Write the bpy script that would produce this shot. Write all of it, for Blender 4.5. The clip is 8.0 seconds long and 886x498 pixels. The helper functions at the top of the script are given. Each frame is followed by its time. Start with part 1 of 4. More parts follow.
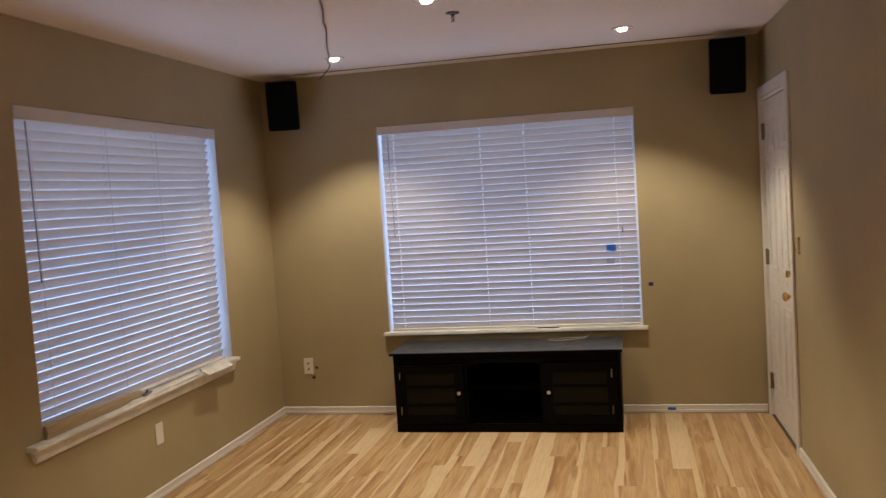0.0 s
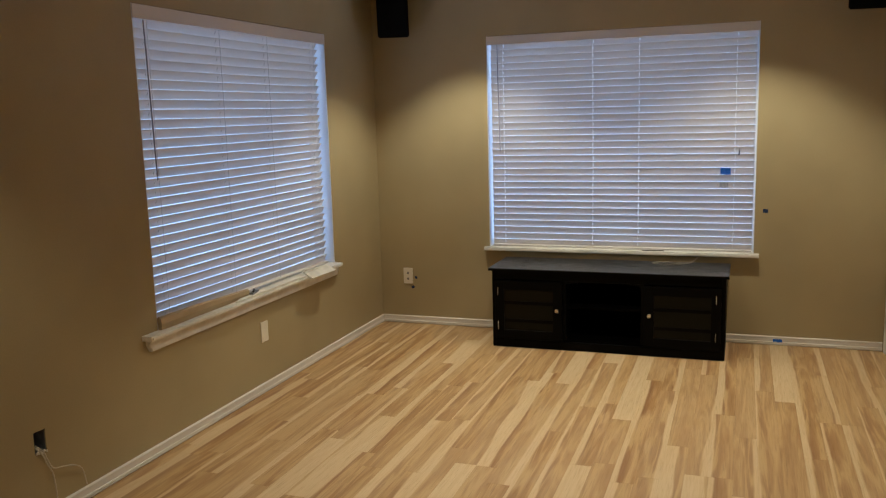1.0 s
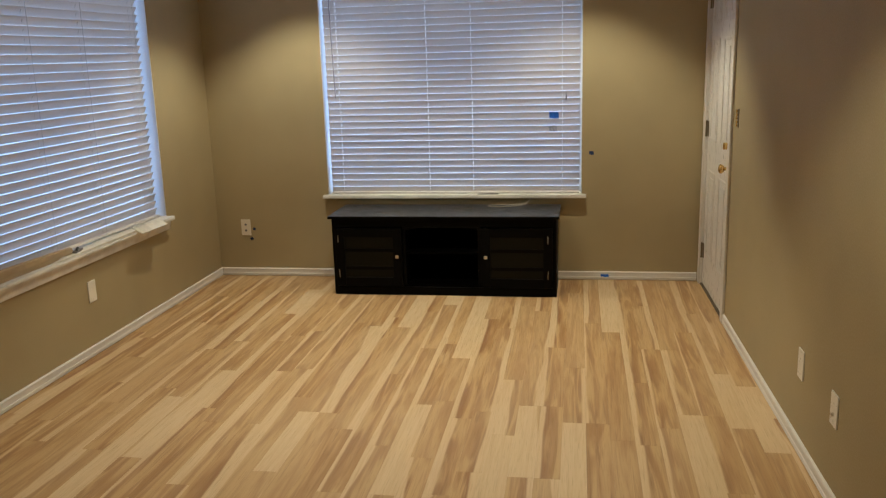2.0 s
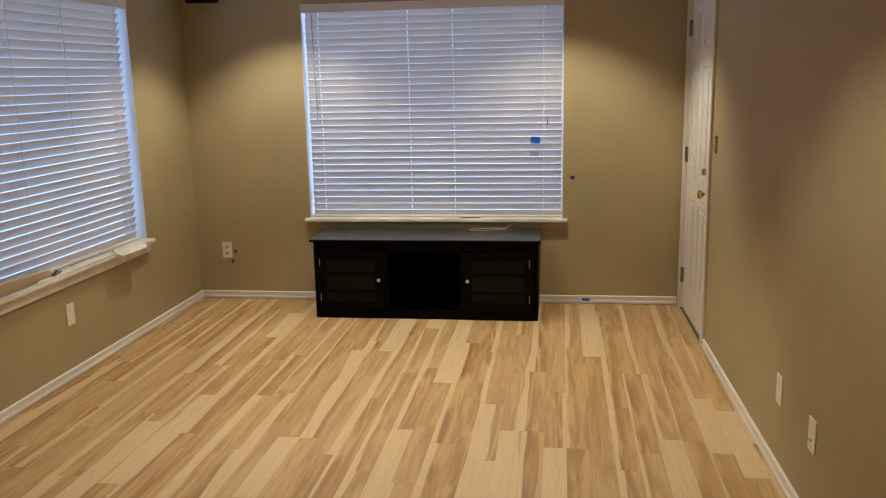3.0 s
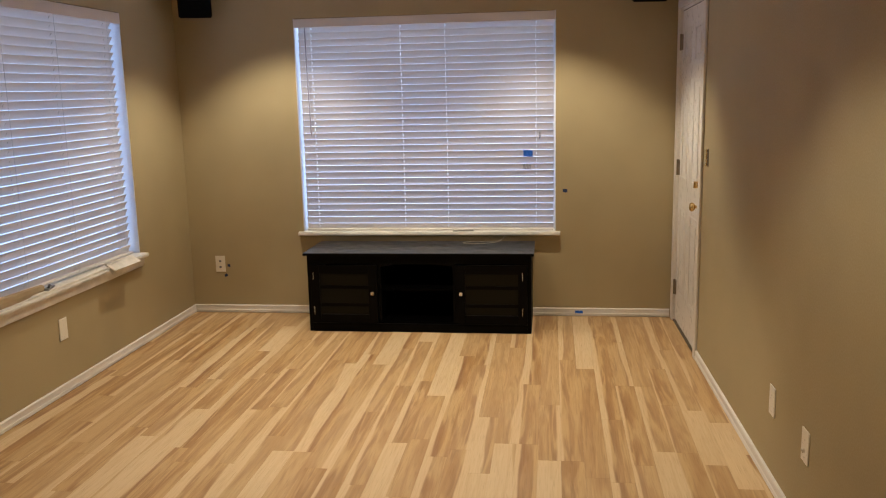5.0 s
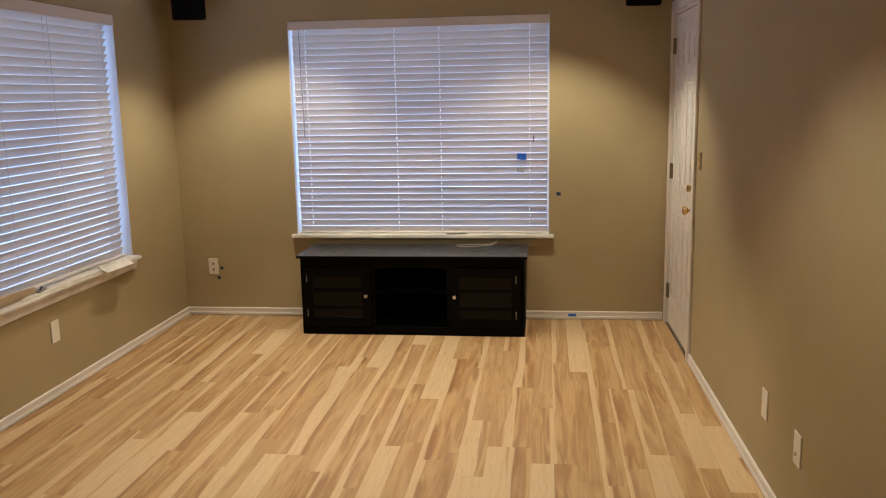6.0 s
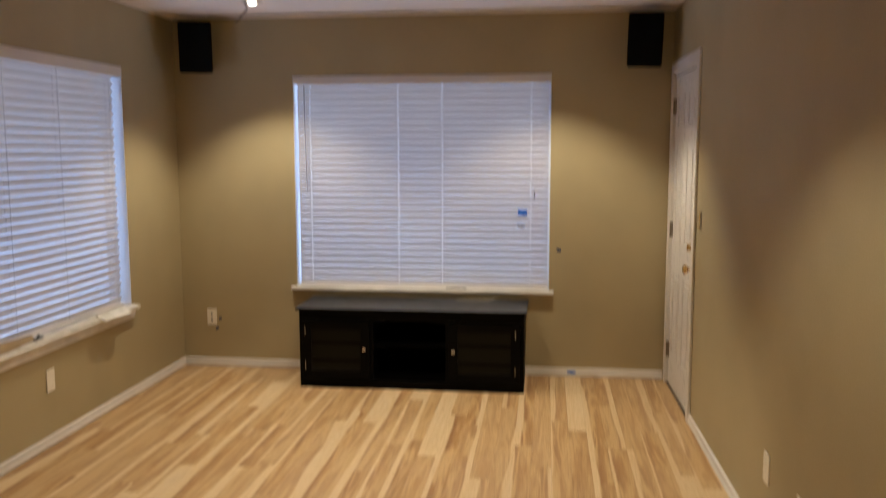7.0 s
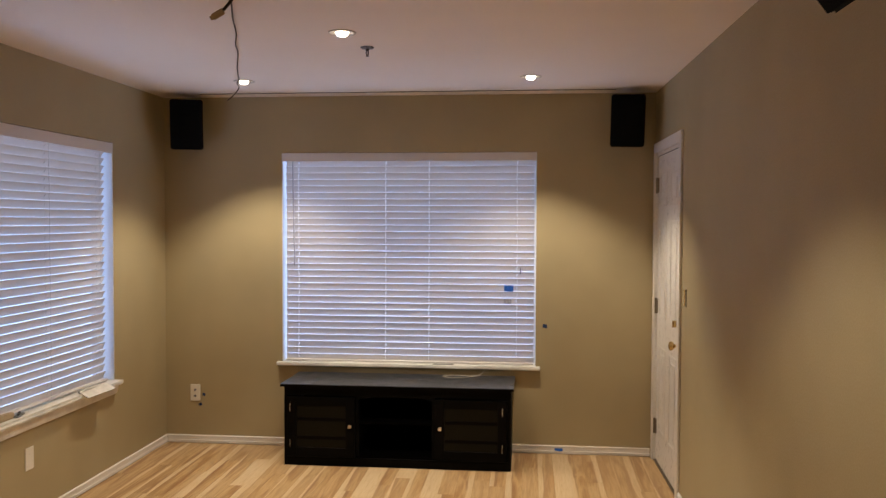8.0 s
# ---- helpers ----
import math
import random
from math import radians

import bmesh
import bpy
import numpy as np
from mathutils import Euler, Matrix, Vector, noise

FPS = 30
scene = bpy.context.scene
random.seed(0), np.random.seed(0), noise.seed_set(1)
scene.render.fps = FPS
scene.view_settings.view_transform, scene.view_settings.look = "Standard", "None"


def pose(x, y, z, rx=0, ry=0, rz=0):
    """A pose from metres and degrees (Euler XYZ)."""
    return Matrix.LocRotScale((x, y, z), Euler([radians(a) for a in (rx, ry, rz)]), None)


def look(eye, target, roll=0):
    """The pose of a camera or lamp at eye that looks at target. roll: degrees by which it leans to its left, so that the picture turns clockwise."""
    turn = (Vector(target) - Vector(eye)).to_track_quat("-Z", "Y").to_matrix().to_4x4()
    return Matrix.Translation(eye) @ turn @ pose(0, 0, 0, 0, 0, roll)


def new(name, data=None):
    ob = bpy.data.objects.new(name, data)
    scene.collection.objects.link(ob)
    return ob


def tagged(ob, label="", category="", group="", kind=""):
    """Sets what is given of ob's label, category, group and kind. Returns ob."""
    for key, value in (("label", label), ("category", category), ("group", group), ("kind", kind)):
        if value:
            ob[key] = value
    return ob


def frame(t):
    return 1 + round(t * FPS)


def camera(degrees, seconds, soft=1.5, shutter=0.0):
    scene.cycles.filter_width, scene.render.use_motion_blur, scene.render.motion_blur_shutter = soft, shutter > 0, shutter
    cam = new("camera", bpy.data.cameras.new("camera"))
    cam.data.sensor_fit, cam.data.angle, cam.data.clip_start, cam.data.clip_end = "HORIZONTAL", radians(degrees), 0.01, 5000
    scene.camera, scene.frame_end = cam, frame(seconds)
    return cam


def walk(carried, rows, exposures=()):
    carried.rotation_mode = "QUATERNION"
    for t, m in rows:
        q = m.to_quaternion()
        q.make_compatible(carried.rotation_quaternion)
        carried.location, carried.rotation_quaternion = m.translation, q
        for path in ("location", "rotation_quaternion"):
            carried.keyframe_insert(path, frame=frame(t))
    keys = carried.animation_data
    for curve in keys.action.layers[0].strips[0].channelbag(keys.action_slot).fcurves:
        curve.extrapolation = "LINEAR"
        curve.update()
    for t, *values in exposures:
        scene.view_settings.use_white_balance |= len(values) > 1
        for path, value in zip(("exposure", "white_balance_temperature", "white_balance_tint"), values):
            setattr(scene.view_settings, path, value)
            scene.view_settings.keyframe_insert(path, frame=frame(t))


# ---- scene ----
PATH = [
    (0.0, (2.542, -5.69, 1.57), (2.104, -3.743, 1.438), -3.6),
    (0.1, (2.532, -5.685, 1.567), (2.0921, -3.7407, 1.4184), -2.81),
    (0.2, (2.522, -5.679, 1.565), (2.1046, -3.7338, 1.3704), -1.29),
    (0.3, (2.513, -5.674, 1.562), (2.0408, -3.7462, 1.3224), -1.41),
    (0.4, (2.503, -5.668, 1.56), (1.9963, -3.7491, 1.3196), -1.15),
    (0.5, (2.493, -5.663, 1.557), (1.8995, -3.767, 1.322), -2.3),
    (0.6, (2.496, -5.661, 1.557), (1.8246, -3.7901, 1.3286), -2.52),
    (0.7, (2.499, -5.658, 1.557), (1.846, -3.7855, 1.3023), -1.81),
    (0.8, (2.503, -5.656, 1.556), (1.8538, -3.7876, 1.2626), -1.51),
    (0.9, (2.506, -5.653, 1.556), (1.8617, -3.7847, 1.2541), -1.6),
    (1.0, (2.509, -5.651, 1.556), (1.844, -3.792, 1.237), -1.6),
    (1.1, (2.515, -5.649, 1.558), (1.8491, -3.7909, 1.2365), -1.63),
    (1.2, (2.521, -5.647, 1.561), (1.8673, -3.7842, 1.2421), -1.59),
    (1.3, (2.527, -5.646, 1.563), (1.8721, -3.7838, 1.2385), -1.8),
    (1.4, (2.533, -5.644, 1.566), (1.8807, -3.7811, 1.2403), -1.87),
    (1.5, (2.539, -5.642, 1.568), (1.889, -3.778, 1.245), -2.1),
    (1.6, (2.543, -5.644, 1.564), (1.933, -3.7747, 1.2264), -2.43),
    (1.7, (2.547, -5.646, 1.561), (2.0488, -3.751, 1.1992), -2.04),
    (1.8, (2.552, -5.648, 1.557), (2.1428, -3.7378, 1.1634), -2.26),
    (1.9, (2.556, -5.65, 1.554), (2.2051, -3.7334, 1.1236), -1.84),
    (2.0, (2.56, -5.652, 1.55), (2.246, -3.728, 1.101), -1.7),
    (2.1, (2.56, -5.652, 1.551), (2.236, -3.7314, 1.095), -1.94),
    (2.2, (2.561, -5.652, 1.552), (2.2473, -3.7264, 1.1103), -1.64),
    (3.3, (2.565, -5.661, 1.565), (2.2974, -3.7191, 1.1685), -1.2),
    (3.4, (2.564, -5.662, 1.564), (2.2968, -3.7194, 1.1704), -1.1),
    (3.5, (2.562, -5.663, 1.564), (2.295, -3.719, 1.176), -1),
    (3.6, (2.561, -5.664, 1.565), (2.2944, -3.7204, 1.174), -1),
    (3.7, (2.561, -5.665, 1.565), (2.2953, -3.7207, 1.1771), -1),
    (3.8, (2.56, -5.665, 1.566), (2.295, -3.7217, 1.1769), -1),
    (3.9, (2.56, -5.666, 1.566), (2.2945, -3.722, 1.1806), -1),
    (4.0, (2.559, -5.667, 1.567), (2.298, -3.721, 1.188), -1),
    (4.1, (2.559, -5.667, 1.567), (2.2979, -3.7202, 1.1916), -1.04),
    (4.2, (2.56, -5.667, 1.567), (2.2884, -3.7218, 1.1892), -1.08),
    (4.3, (2.56, -5.666, 1.567), (2.2879, -3.7225, 1.1854), -1.12),
    (4.4, (2.561, -5.666, 1.567), (2.3034, -3.7191, 1.1913), -1.16),
    (4.5, (2.561, -5.666, 1.567), (2.312, -3.717, 1.196), -1.2),
    (4.6, (2.561, -5.667, 1.566), (2.3114, -3.7183, 1.1954), -1.25),
    (4.7, (2.562, -5.669, 1.565), (2.305, -3.7203, 1.195), -1.3),
    (5.8, (2.56, -5.671, 1.566), (2.3159, -3.72, 1.1992), -1.21),
    (5.9, (2.561, -5.671, 1.566), (2.3202, -3.7189, 1.2031), -1.08),
    (6.0, (2.562, -5.671, 1.566), (2.321, -3.719, 1.203), -1.12),
    (6.1, (2.563, -5.671, 1.566), (2.3246, -3.7182, 1.2047), -0.95),
    (6.2, (2.563, -5.671, 1.566), (2.3249, -3.7181, 1.2049), -1.03),
    (6.3, (2.564, -5.67, 1.565), (2.3231, -3.7183, 1.2048), -1.04),
    (6.4, (2.564, -5.67, 1.565), (2.3258, -3.7178, 1.2055), -1.05),
    (6.5, (2.565, -5.67, 1.565), (2.327, -3.717, 1.209), -1.15),
    (6.6, (2.563, -5.67, 1.568), (2.3267, -3.7175, 1.2113), -1.31),
    (6.7, (2.561, -5.67, 1.571), (2.3195, -3.7181, 1.2148), -0.89),
    (6.8, (2.56, -5.671, 1.574), (2.3283, -3.7156, 1.2227), -0.65),
    (6.9, (2.558, -5.671, 1.577), (2.3309, -3.7077, 1.2709), -0.34),
    (7.0, (2.556, -5.671, 1.58), (2.316, -3.7, 1.339), -0.1),
    (7.1, (2.553, -5.676, 1.586), (2.3332, -3.6972, 1.406), 0.78),
    (7.2, (2.549, -5.681, 1.591), (2.3081, -3.7009, 1.468), 1.23),
    (7.3, (2.546, -5.685, 1.597), (2.3036, -3.7043, 1.5034), 1.32),
    (7.4, (2.542, -5.69, 1.602), (2.2846, -3.7086, 1.5512), 0.49),
    (7.5, (2.539, -5.695, 1.608), (2.316, -3.708, 1.559), 0.4),
    (7.6, (2.538, -5.696, 1.605), (2.3104, -3.7096, 1.5449), 0.48),
    (7.7, (2.536, -5.697, 1.603), (2.3193, -3.7091, 1.5463), 0.14),
    (7.8, (2.535, -5.697, 1.6), (2.3178, -3.71, 1.5391), 0.1),
    (7.9, (2.533, -5.698, 1.598), (2.3208, -3.7108, 1.5213), 0.1),
    (8.0, (2.532, -5.699, 1.595), (2.331, -3.71, 1.5275), 0.2),
]
cam = camera(55.3, 8.0, soft=1.15, shutter=0.5)
walk(cam, [(t, look(e, a, r)) for t, e, a, r in PATH], exposures=[
    (0.0, -0.28, 6130, 10), (0.5, -0.34, 6000, 5), (1.5, -0.37, 5980, 1), (2.0, -0.28, 6020, 1), (3.5, -0.15, 6120, 5),
    (4.5, -0.10, 6290, 9), (6.5, -0.12, 6300, 9), (7.0, -0.16, 6290, 8), (7.5, -0.12, 6240, 8), (8.0, -0.09, 6260, 11)])

# ---- room plan: x from the west wall, y from the north wall (room lies at y < 0) ----
H = 2.44            # ceiling height over the datum
FZ = 0.027          # finished floor over the datum
NY = 0.0            # inner face of the north wall
SOUTH = -7.6        # inner face of the south wall
EAST0 = 3.362       # east wall at the north corner
EAST_TURN = 0.945   # the east wall opens out by this many degrees
TH = 0.14           # wall thickness
WIN2 = (0.838, 2.585, 0.615, 2.056)     # north window: x0, x1, z0, z1
WIN1 = (-2.545, -0.745, 0.606, 2.062)    # west window: y0, y1, z0, z1
EAST = pose(EAST0, 0, 0, 0, 0, EAST_TURN)   # frame of the east wall: -y along it, -x into the room
# downlights: x, y and beam strength; the last is added unseen for fill light
LAMPS = [(0.80, -0.66, 1.0), (2.54, -0.69, 1.0), (1.692, -1.93, 1.0), (0.80, -4.20, 0.48), (2.54, -3.36, 0.74), (1.692, -5.60, 0.3)]

# ---- world and light ----
world = bpy.data.worlds.new("sky")
scene.world = world
world.use_nodes = True
wn = world.node_tree
sky = wn.nodes.new("ShaderNodeTexSky")
sky.sky_type = "NISHITA"
sky.sun_disc = False
sky.sun_elevation = radians(8)
sky.sun_rotation = radians(140)
wn.links.new(sky.outputs[0], wn.nodes["Background"].inputs[0])
wn.nodes["Background"].inputs[1].default_value = 0.12


def window_light(m, w, h, power):
    d = bpy.data.lights.new("window_daylight", "AREA")
    d.shape, d.size, d.size_y, d.energy, d.color = "RECTANGLE", w, h, power, (0.43, 0.60, 1.0)
    new("window_daylight", d).matrix_world = m


DAY = 46
window_light(pose((WIN2[0] + WIN2[1]) / 2, 0.160, 1.34, -90, 0, 0), 2.0, 1.65, DAY)
window_light(pose(-0.160, (WIN1[0] + WIN1[1]) / 2, 1.34, -90, 0, 90), 2.1, 1.65, DAY * 0.72)

SPOT = 85
for lx, ly, burn in LAMPS:
    d = bpy.data.lights.new("downlight_beam", "SPOT")
    d.energy, d.color, d.spot_size, d.spot_blend, d.shadow_soft_size = SPOT * burn, (1.0, 0.855, 0.645), radians(103), 0.5, 0.025
    new("downlight_beam", d).matrix_world = pose(lx, ly, H - 0.058)


# ---- materials ----
def nodes_of(name):
    m = bpy.data.materials.new(name)
    m.use_nodes = True
    nt = m.node_tree
    return m, nt, nt.nodes["Principled BSDF"]


def mathn(nt, op, a, b=None, c=None):
    n = nt.nodes.new("ShaderNodeMath")
    n.operation = op
    for i, v in enumerate((a, b, c)):
        if v is None:
            continue
        if isinstance(v, (int, float)):
            n.inputs[i].default_value = v
        else:
            nt.links.new(v, n.inputs[i])
    return n.outputs[0]


def noisen(nt, vec, scale, detail=3.0, rough=0.55, dist=0.0):
    n = nt.nodes.new("ShaderNodeTexNoise")
    n.inputs["Scale"].default_value, n.inputs["Detail"].default_value = scale, detail
    n.inputs["Roughness"].default_value, n.inputs["Distortion"].default_value = rough, dist
    nt.links.new(vec, n.inputs["Vector"])
    return n.outputs["Fac"]


def mixn(nt, fac, a, b, blend="MIX"):
    n = nt.nodes.new("ShaderNodeMix")
    n.data_type, n.blend_type = "RGBA", blend
    for sock, v in ((n.inputs[0], fac), (n.inputs[6], a), (n.inputs[7], b)):
        if isinstance(v, (int, float)):
            sock.default_value = v
        elif isinstance(v, tuple):
            sock.default_value = (*v, 1.0)
        else:
            nt.links.new(v, sock)
    return n.outputs[2]


def rangen(nt, v, a, b, lo=0.0, hi=1.0, smooth=True):
    n = nt.nodes.new("ShaderNodeMapRange")
    if smooth:
        n.interpolation_type = "SMOOTHSTEP"
    for i, x in enumerate((v, a, b, lo, hi)):
        if isinstance(x, (int, float)):
            n.inputs[i].default_value = x
        else:
            nt.links.new(x, n.inputs[i])
    return n.outputs[0]


def scaled(nt, vec, s):
    n = nt.nodes.new("ShaderNodeMapping")
    n.inputs["Scale"].default_value = s
    nt.links.new(vec, n.inputs[0])
    return n.outputs[0]


def surface(name, colour, rough=0.6, metal=0.0, vary=0.12, big=1.3, fine=60.0, bump=0.15, depth=0.001, stretch=(1, 1, 1), spec=0.5, sheen=0.12):
    """A painted, plastic, metal or wood surface: broad mottling, fine grain and relief in real-world size."""
    m, nt, p = nodes_of(name)
    vec = scaled(nt, nt.nodes.new("ShaderNodeTexCoord").outputs["Object"], stretch)
    broad, grain = noisen(nt, vec, big), noisen(nt, vec, fine, 4)
    dark = tuple(c * (1 - vary) for c in colour)
    light = tuple(min(1, c * (1 + vary * 0.6)) for c in colour)
    col = mixn(nt, rangen(nt, broad, 0.3, 0.7), dark, light)
    col = mixn(nt, rangen(nt, grain, 0.35, 0.65, 0, vary), col, tuple(c * 0.75 for c in colour))
    nt.links.new(col, p.inputs["Base Color"])
    nt.links.new(rangen(nt, grain, 0.3, 0.7, max(0.02, rough - sheen), min(1, rough + sheen), False), p.inputs["Roughness"])
    p.inputs["Metallic"].default_value = metal
    p.inputs["Specular IOR Level"].default_value = spec
    b = nt.nodes.new("ShaderNodeBump")
    b.inputs["Strength"].default_value, b.inputs["Distance"].default_value = bump, depth
    nt.links.new(grain, b.inputs["Height"])
    nt.links.new(b.outputs[0], p.inputs["Normal"])
    return m


WALL = surface("tan_wall_paint", (0.409, 0.332, 0.186), 0.62, vary=0.07, big=1.4, fine=150, bump=0.5, depth=0.0012)
CEIL = surface("ceiling_paint", (0.85, 0.755, 0.655), 0.8, vary=0.03, big=0.7, fine=120, bump=0.3, depth=0.0012)
# Trim ring darkened below white: the shade on its rim is in the colour.
TRIMRING = surface("shade_dulled_trim_ring", (0.52, 0.45, 0.38), 0.5, vary=0.1)
TRIM = surface("white_trim_paint", (0.78, 0.74, 0.68), 0.38, vary=0.06, big=3, fine=90, bump=0.08)
SILLW = surface("sill_paint", (0.82, 0.79, 0.73), 0.45, vary=0.14, big=7, fine=60, bump=0.3, depth=0.002)
DOORW = surface("white_door_paint", (0.80, 0.77, 0.72), 0.35, vary=0.05, big=2, fine=80, bump=0.1, stretch=(1, 1, 0.25))
SLAT = surface("blind_slat", (0.83, 0.775, 0.73), 0.42, vary=0.05, big=4, fine=40, bump=0.05, stretch=(0.3, 1, 1))
# vinyl lets a little daylight through
_nt = SLAT.node_tree
_mix, _thru = _nt.nodes.new("ShaderNodeMixShader"), _nt.nodes.new("ShaderNodeBsdfTranslucent")
_thru.inputs[0].default_value, _mix.inputs[0].default_value = (0.80, 0.79, 0.77, 1), 0.18
_nt.links.new(_nt.nodes["Principled BSDF"].outputs[0], _mix.inputs[1]), _nt.links.new(_thru.outputs[0], _mix.inputs[2])
_nt.links.new(_mix.outputs[0], _nt.nodes["Material Output"].inputs[0])
CORD = surface("white_cord", (0.80, 0.80, 0.78), 0.8, vary=0.1, fine=300)
WAND = surface("clear_grey_wand", (0.36, 0.33, 0.34), 0.25, vary=0.1)
VINYL = surface("white_vinyl", (0.75, 0.76, 0.78), 0.4, vary=0.04)
PLATE = surface("ivory_plastic", (0.82, 0.77, 0.66), 0.35, vary=0.03, bump=0.02)
SLOT = surface("dark_slot", (0.03, 0.028, 0.025), 0.6)
ESPRESSO = surface("espresso_wood", (0.0028, 0.0025, 0.0025), 0.45, vary=0.5, big=6, fine=70, bump=0.12, stretch=(0.12, 1, 1), spec=0.06)
# Espresso top, lightened and blued: the window's reflection is put into the colour.
ESPSHEEN = surface("espresso_sheen_tinted", (0.030, 0.032, 0.037), 0.34, vary=0.3, big=5, fine=70, bump=0.1, stretch=(0.12, 1, 1))
INNER = surface("dark_cabinet_inside", (0.0025, 0.002, 0.002), 0.9, vary=0.3, spec=0.02)
SPEAKER = surface("black_speaker_vinyl", (0.004, 0.004, 0.004), 0.65, vary=0.2, fine=200, spec=0.08)
GRILLE = surface("black_speaker_cloth", (0.004, 0.004, 0.004), 0.95, vary=0.4, fine=700, bump=0.5, spec=0.1)
NICKEL = surface("brushed_nickel", (0.72, 0.68, 0.60), 0.28, metal=1.0, vary=0.1, fine=200, bump=0.05)
BRASS = surface("polished_brass", (0.80, 0.60, 0.26), 0.12, metal=1.0, vary=0.1, fine=120, bump=0.03)
OLDBRASS = surface("tarnished_brass", (0.24, 0.19, 0.12), 0.45, metal=0.6, vary=0.25, fine=90)
BLUETAPE = surface("blue_painters_tape", (0.018, 0.14, 0.65), 0.7, vary=0.15, big=60, fine=400, bump=0.4)
# Darkened copy of the blue tape: its shade is put into the colour.
SHADETAPE = surface("blue_tape_shade_tinted", (0.012, 0.035, 0.11), 0.7, vary=0.2, big=60, fine=400, bump=0.4)
TAPESHADOW = surface("grey_tape_shadow", (0.42, 0.43, 0.48), 0.7, vary=0.12, big=50, fine=300)
DARKWIRE = surface("dark_wire", (0.03, 0.022, 0.018), 0.7, spec=0.15)
GREYWIRE = surface("grey_brown_wire", (0.13, 0.095, 0.07), 0.8, spec=0.1)
PALEWIRE = surface("pale_wire", (0.62, 0.56, 0.46), 0.5)
TAN = surface("tan_plug", (0.42, 0.31, 0.15), 0.5)
BAREWOOD = surface("bare_tan_board", (0.50, 0.375, 0.22), 0.7, vary=0.25, big=9, fine=60, bump=0.3, stretch=(1, 0.15, 1))
PALEWOOD = surface("peeled_white_board", (0.80, 0.76, 0.68), 0.55, vary=0.15, big=14, fine=80, bump=0.3)
STEEL = surface("galvanised_steel", (0.28, 0.28, 0.28), 0.45, metal=0.8, vary=0.3, big=30)
BRONZE = surface("dark_sprinkler_metal", (0.10, 0.085, 0.075), 0.4, metal=0.7, vary=0.3)
THRESH = surface("dark_threshold", (0.10, 0.075, 0.05), 0.5, vary=0.3)
GRASS = surface("outside_ground", (0.06, 0.08, 0.035), 0.95, vary=0.5, big=2, fine=30)

GLASS, _nt, _p = nodes_of("window_glass")
_p.inputs["Transmission Weight"].default_value, _p.inputs["Roughness"].default_value, _p.inputs["IOR"].default_value = 1.0, 0.0, 1.45
DARKGLASS, _nt, _p = nodes_of("smoked_glass")
_p.inputs["Base Color"].default_value, _p.inputs["Roughness"].default_value = (0.0062, 0.0056, 0.0036, 1), 0.28
_p.inputs["Specular IOR Level"].default_value = 0.12
BULB, _nt, _p = nodes_of("lit_bulb")
_p.inputs["Emission Color"].default_value, _p.inputs["Emission Strength"].default_value = (1, 0.9, 0.75, 1), 14.0


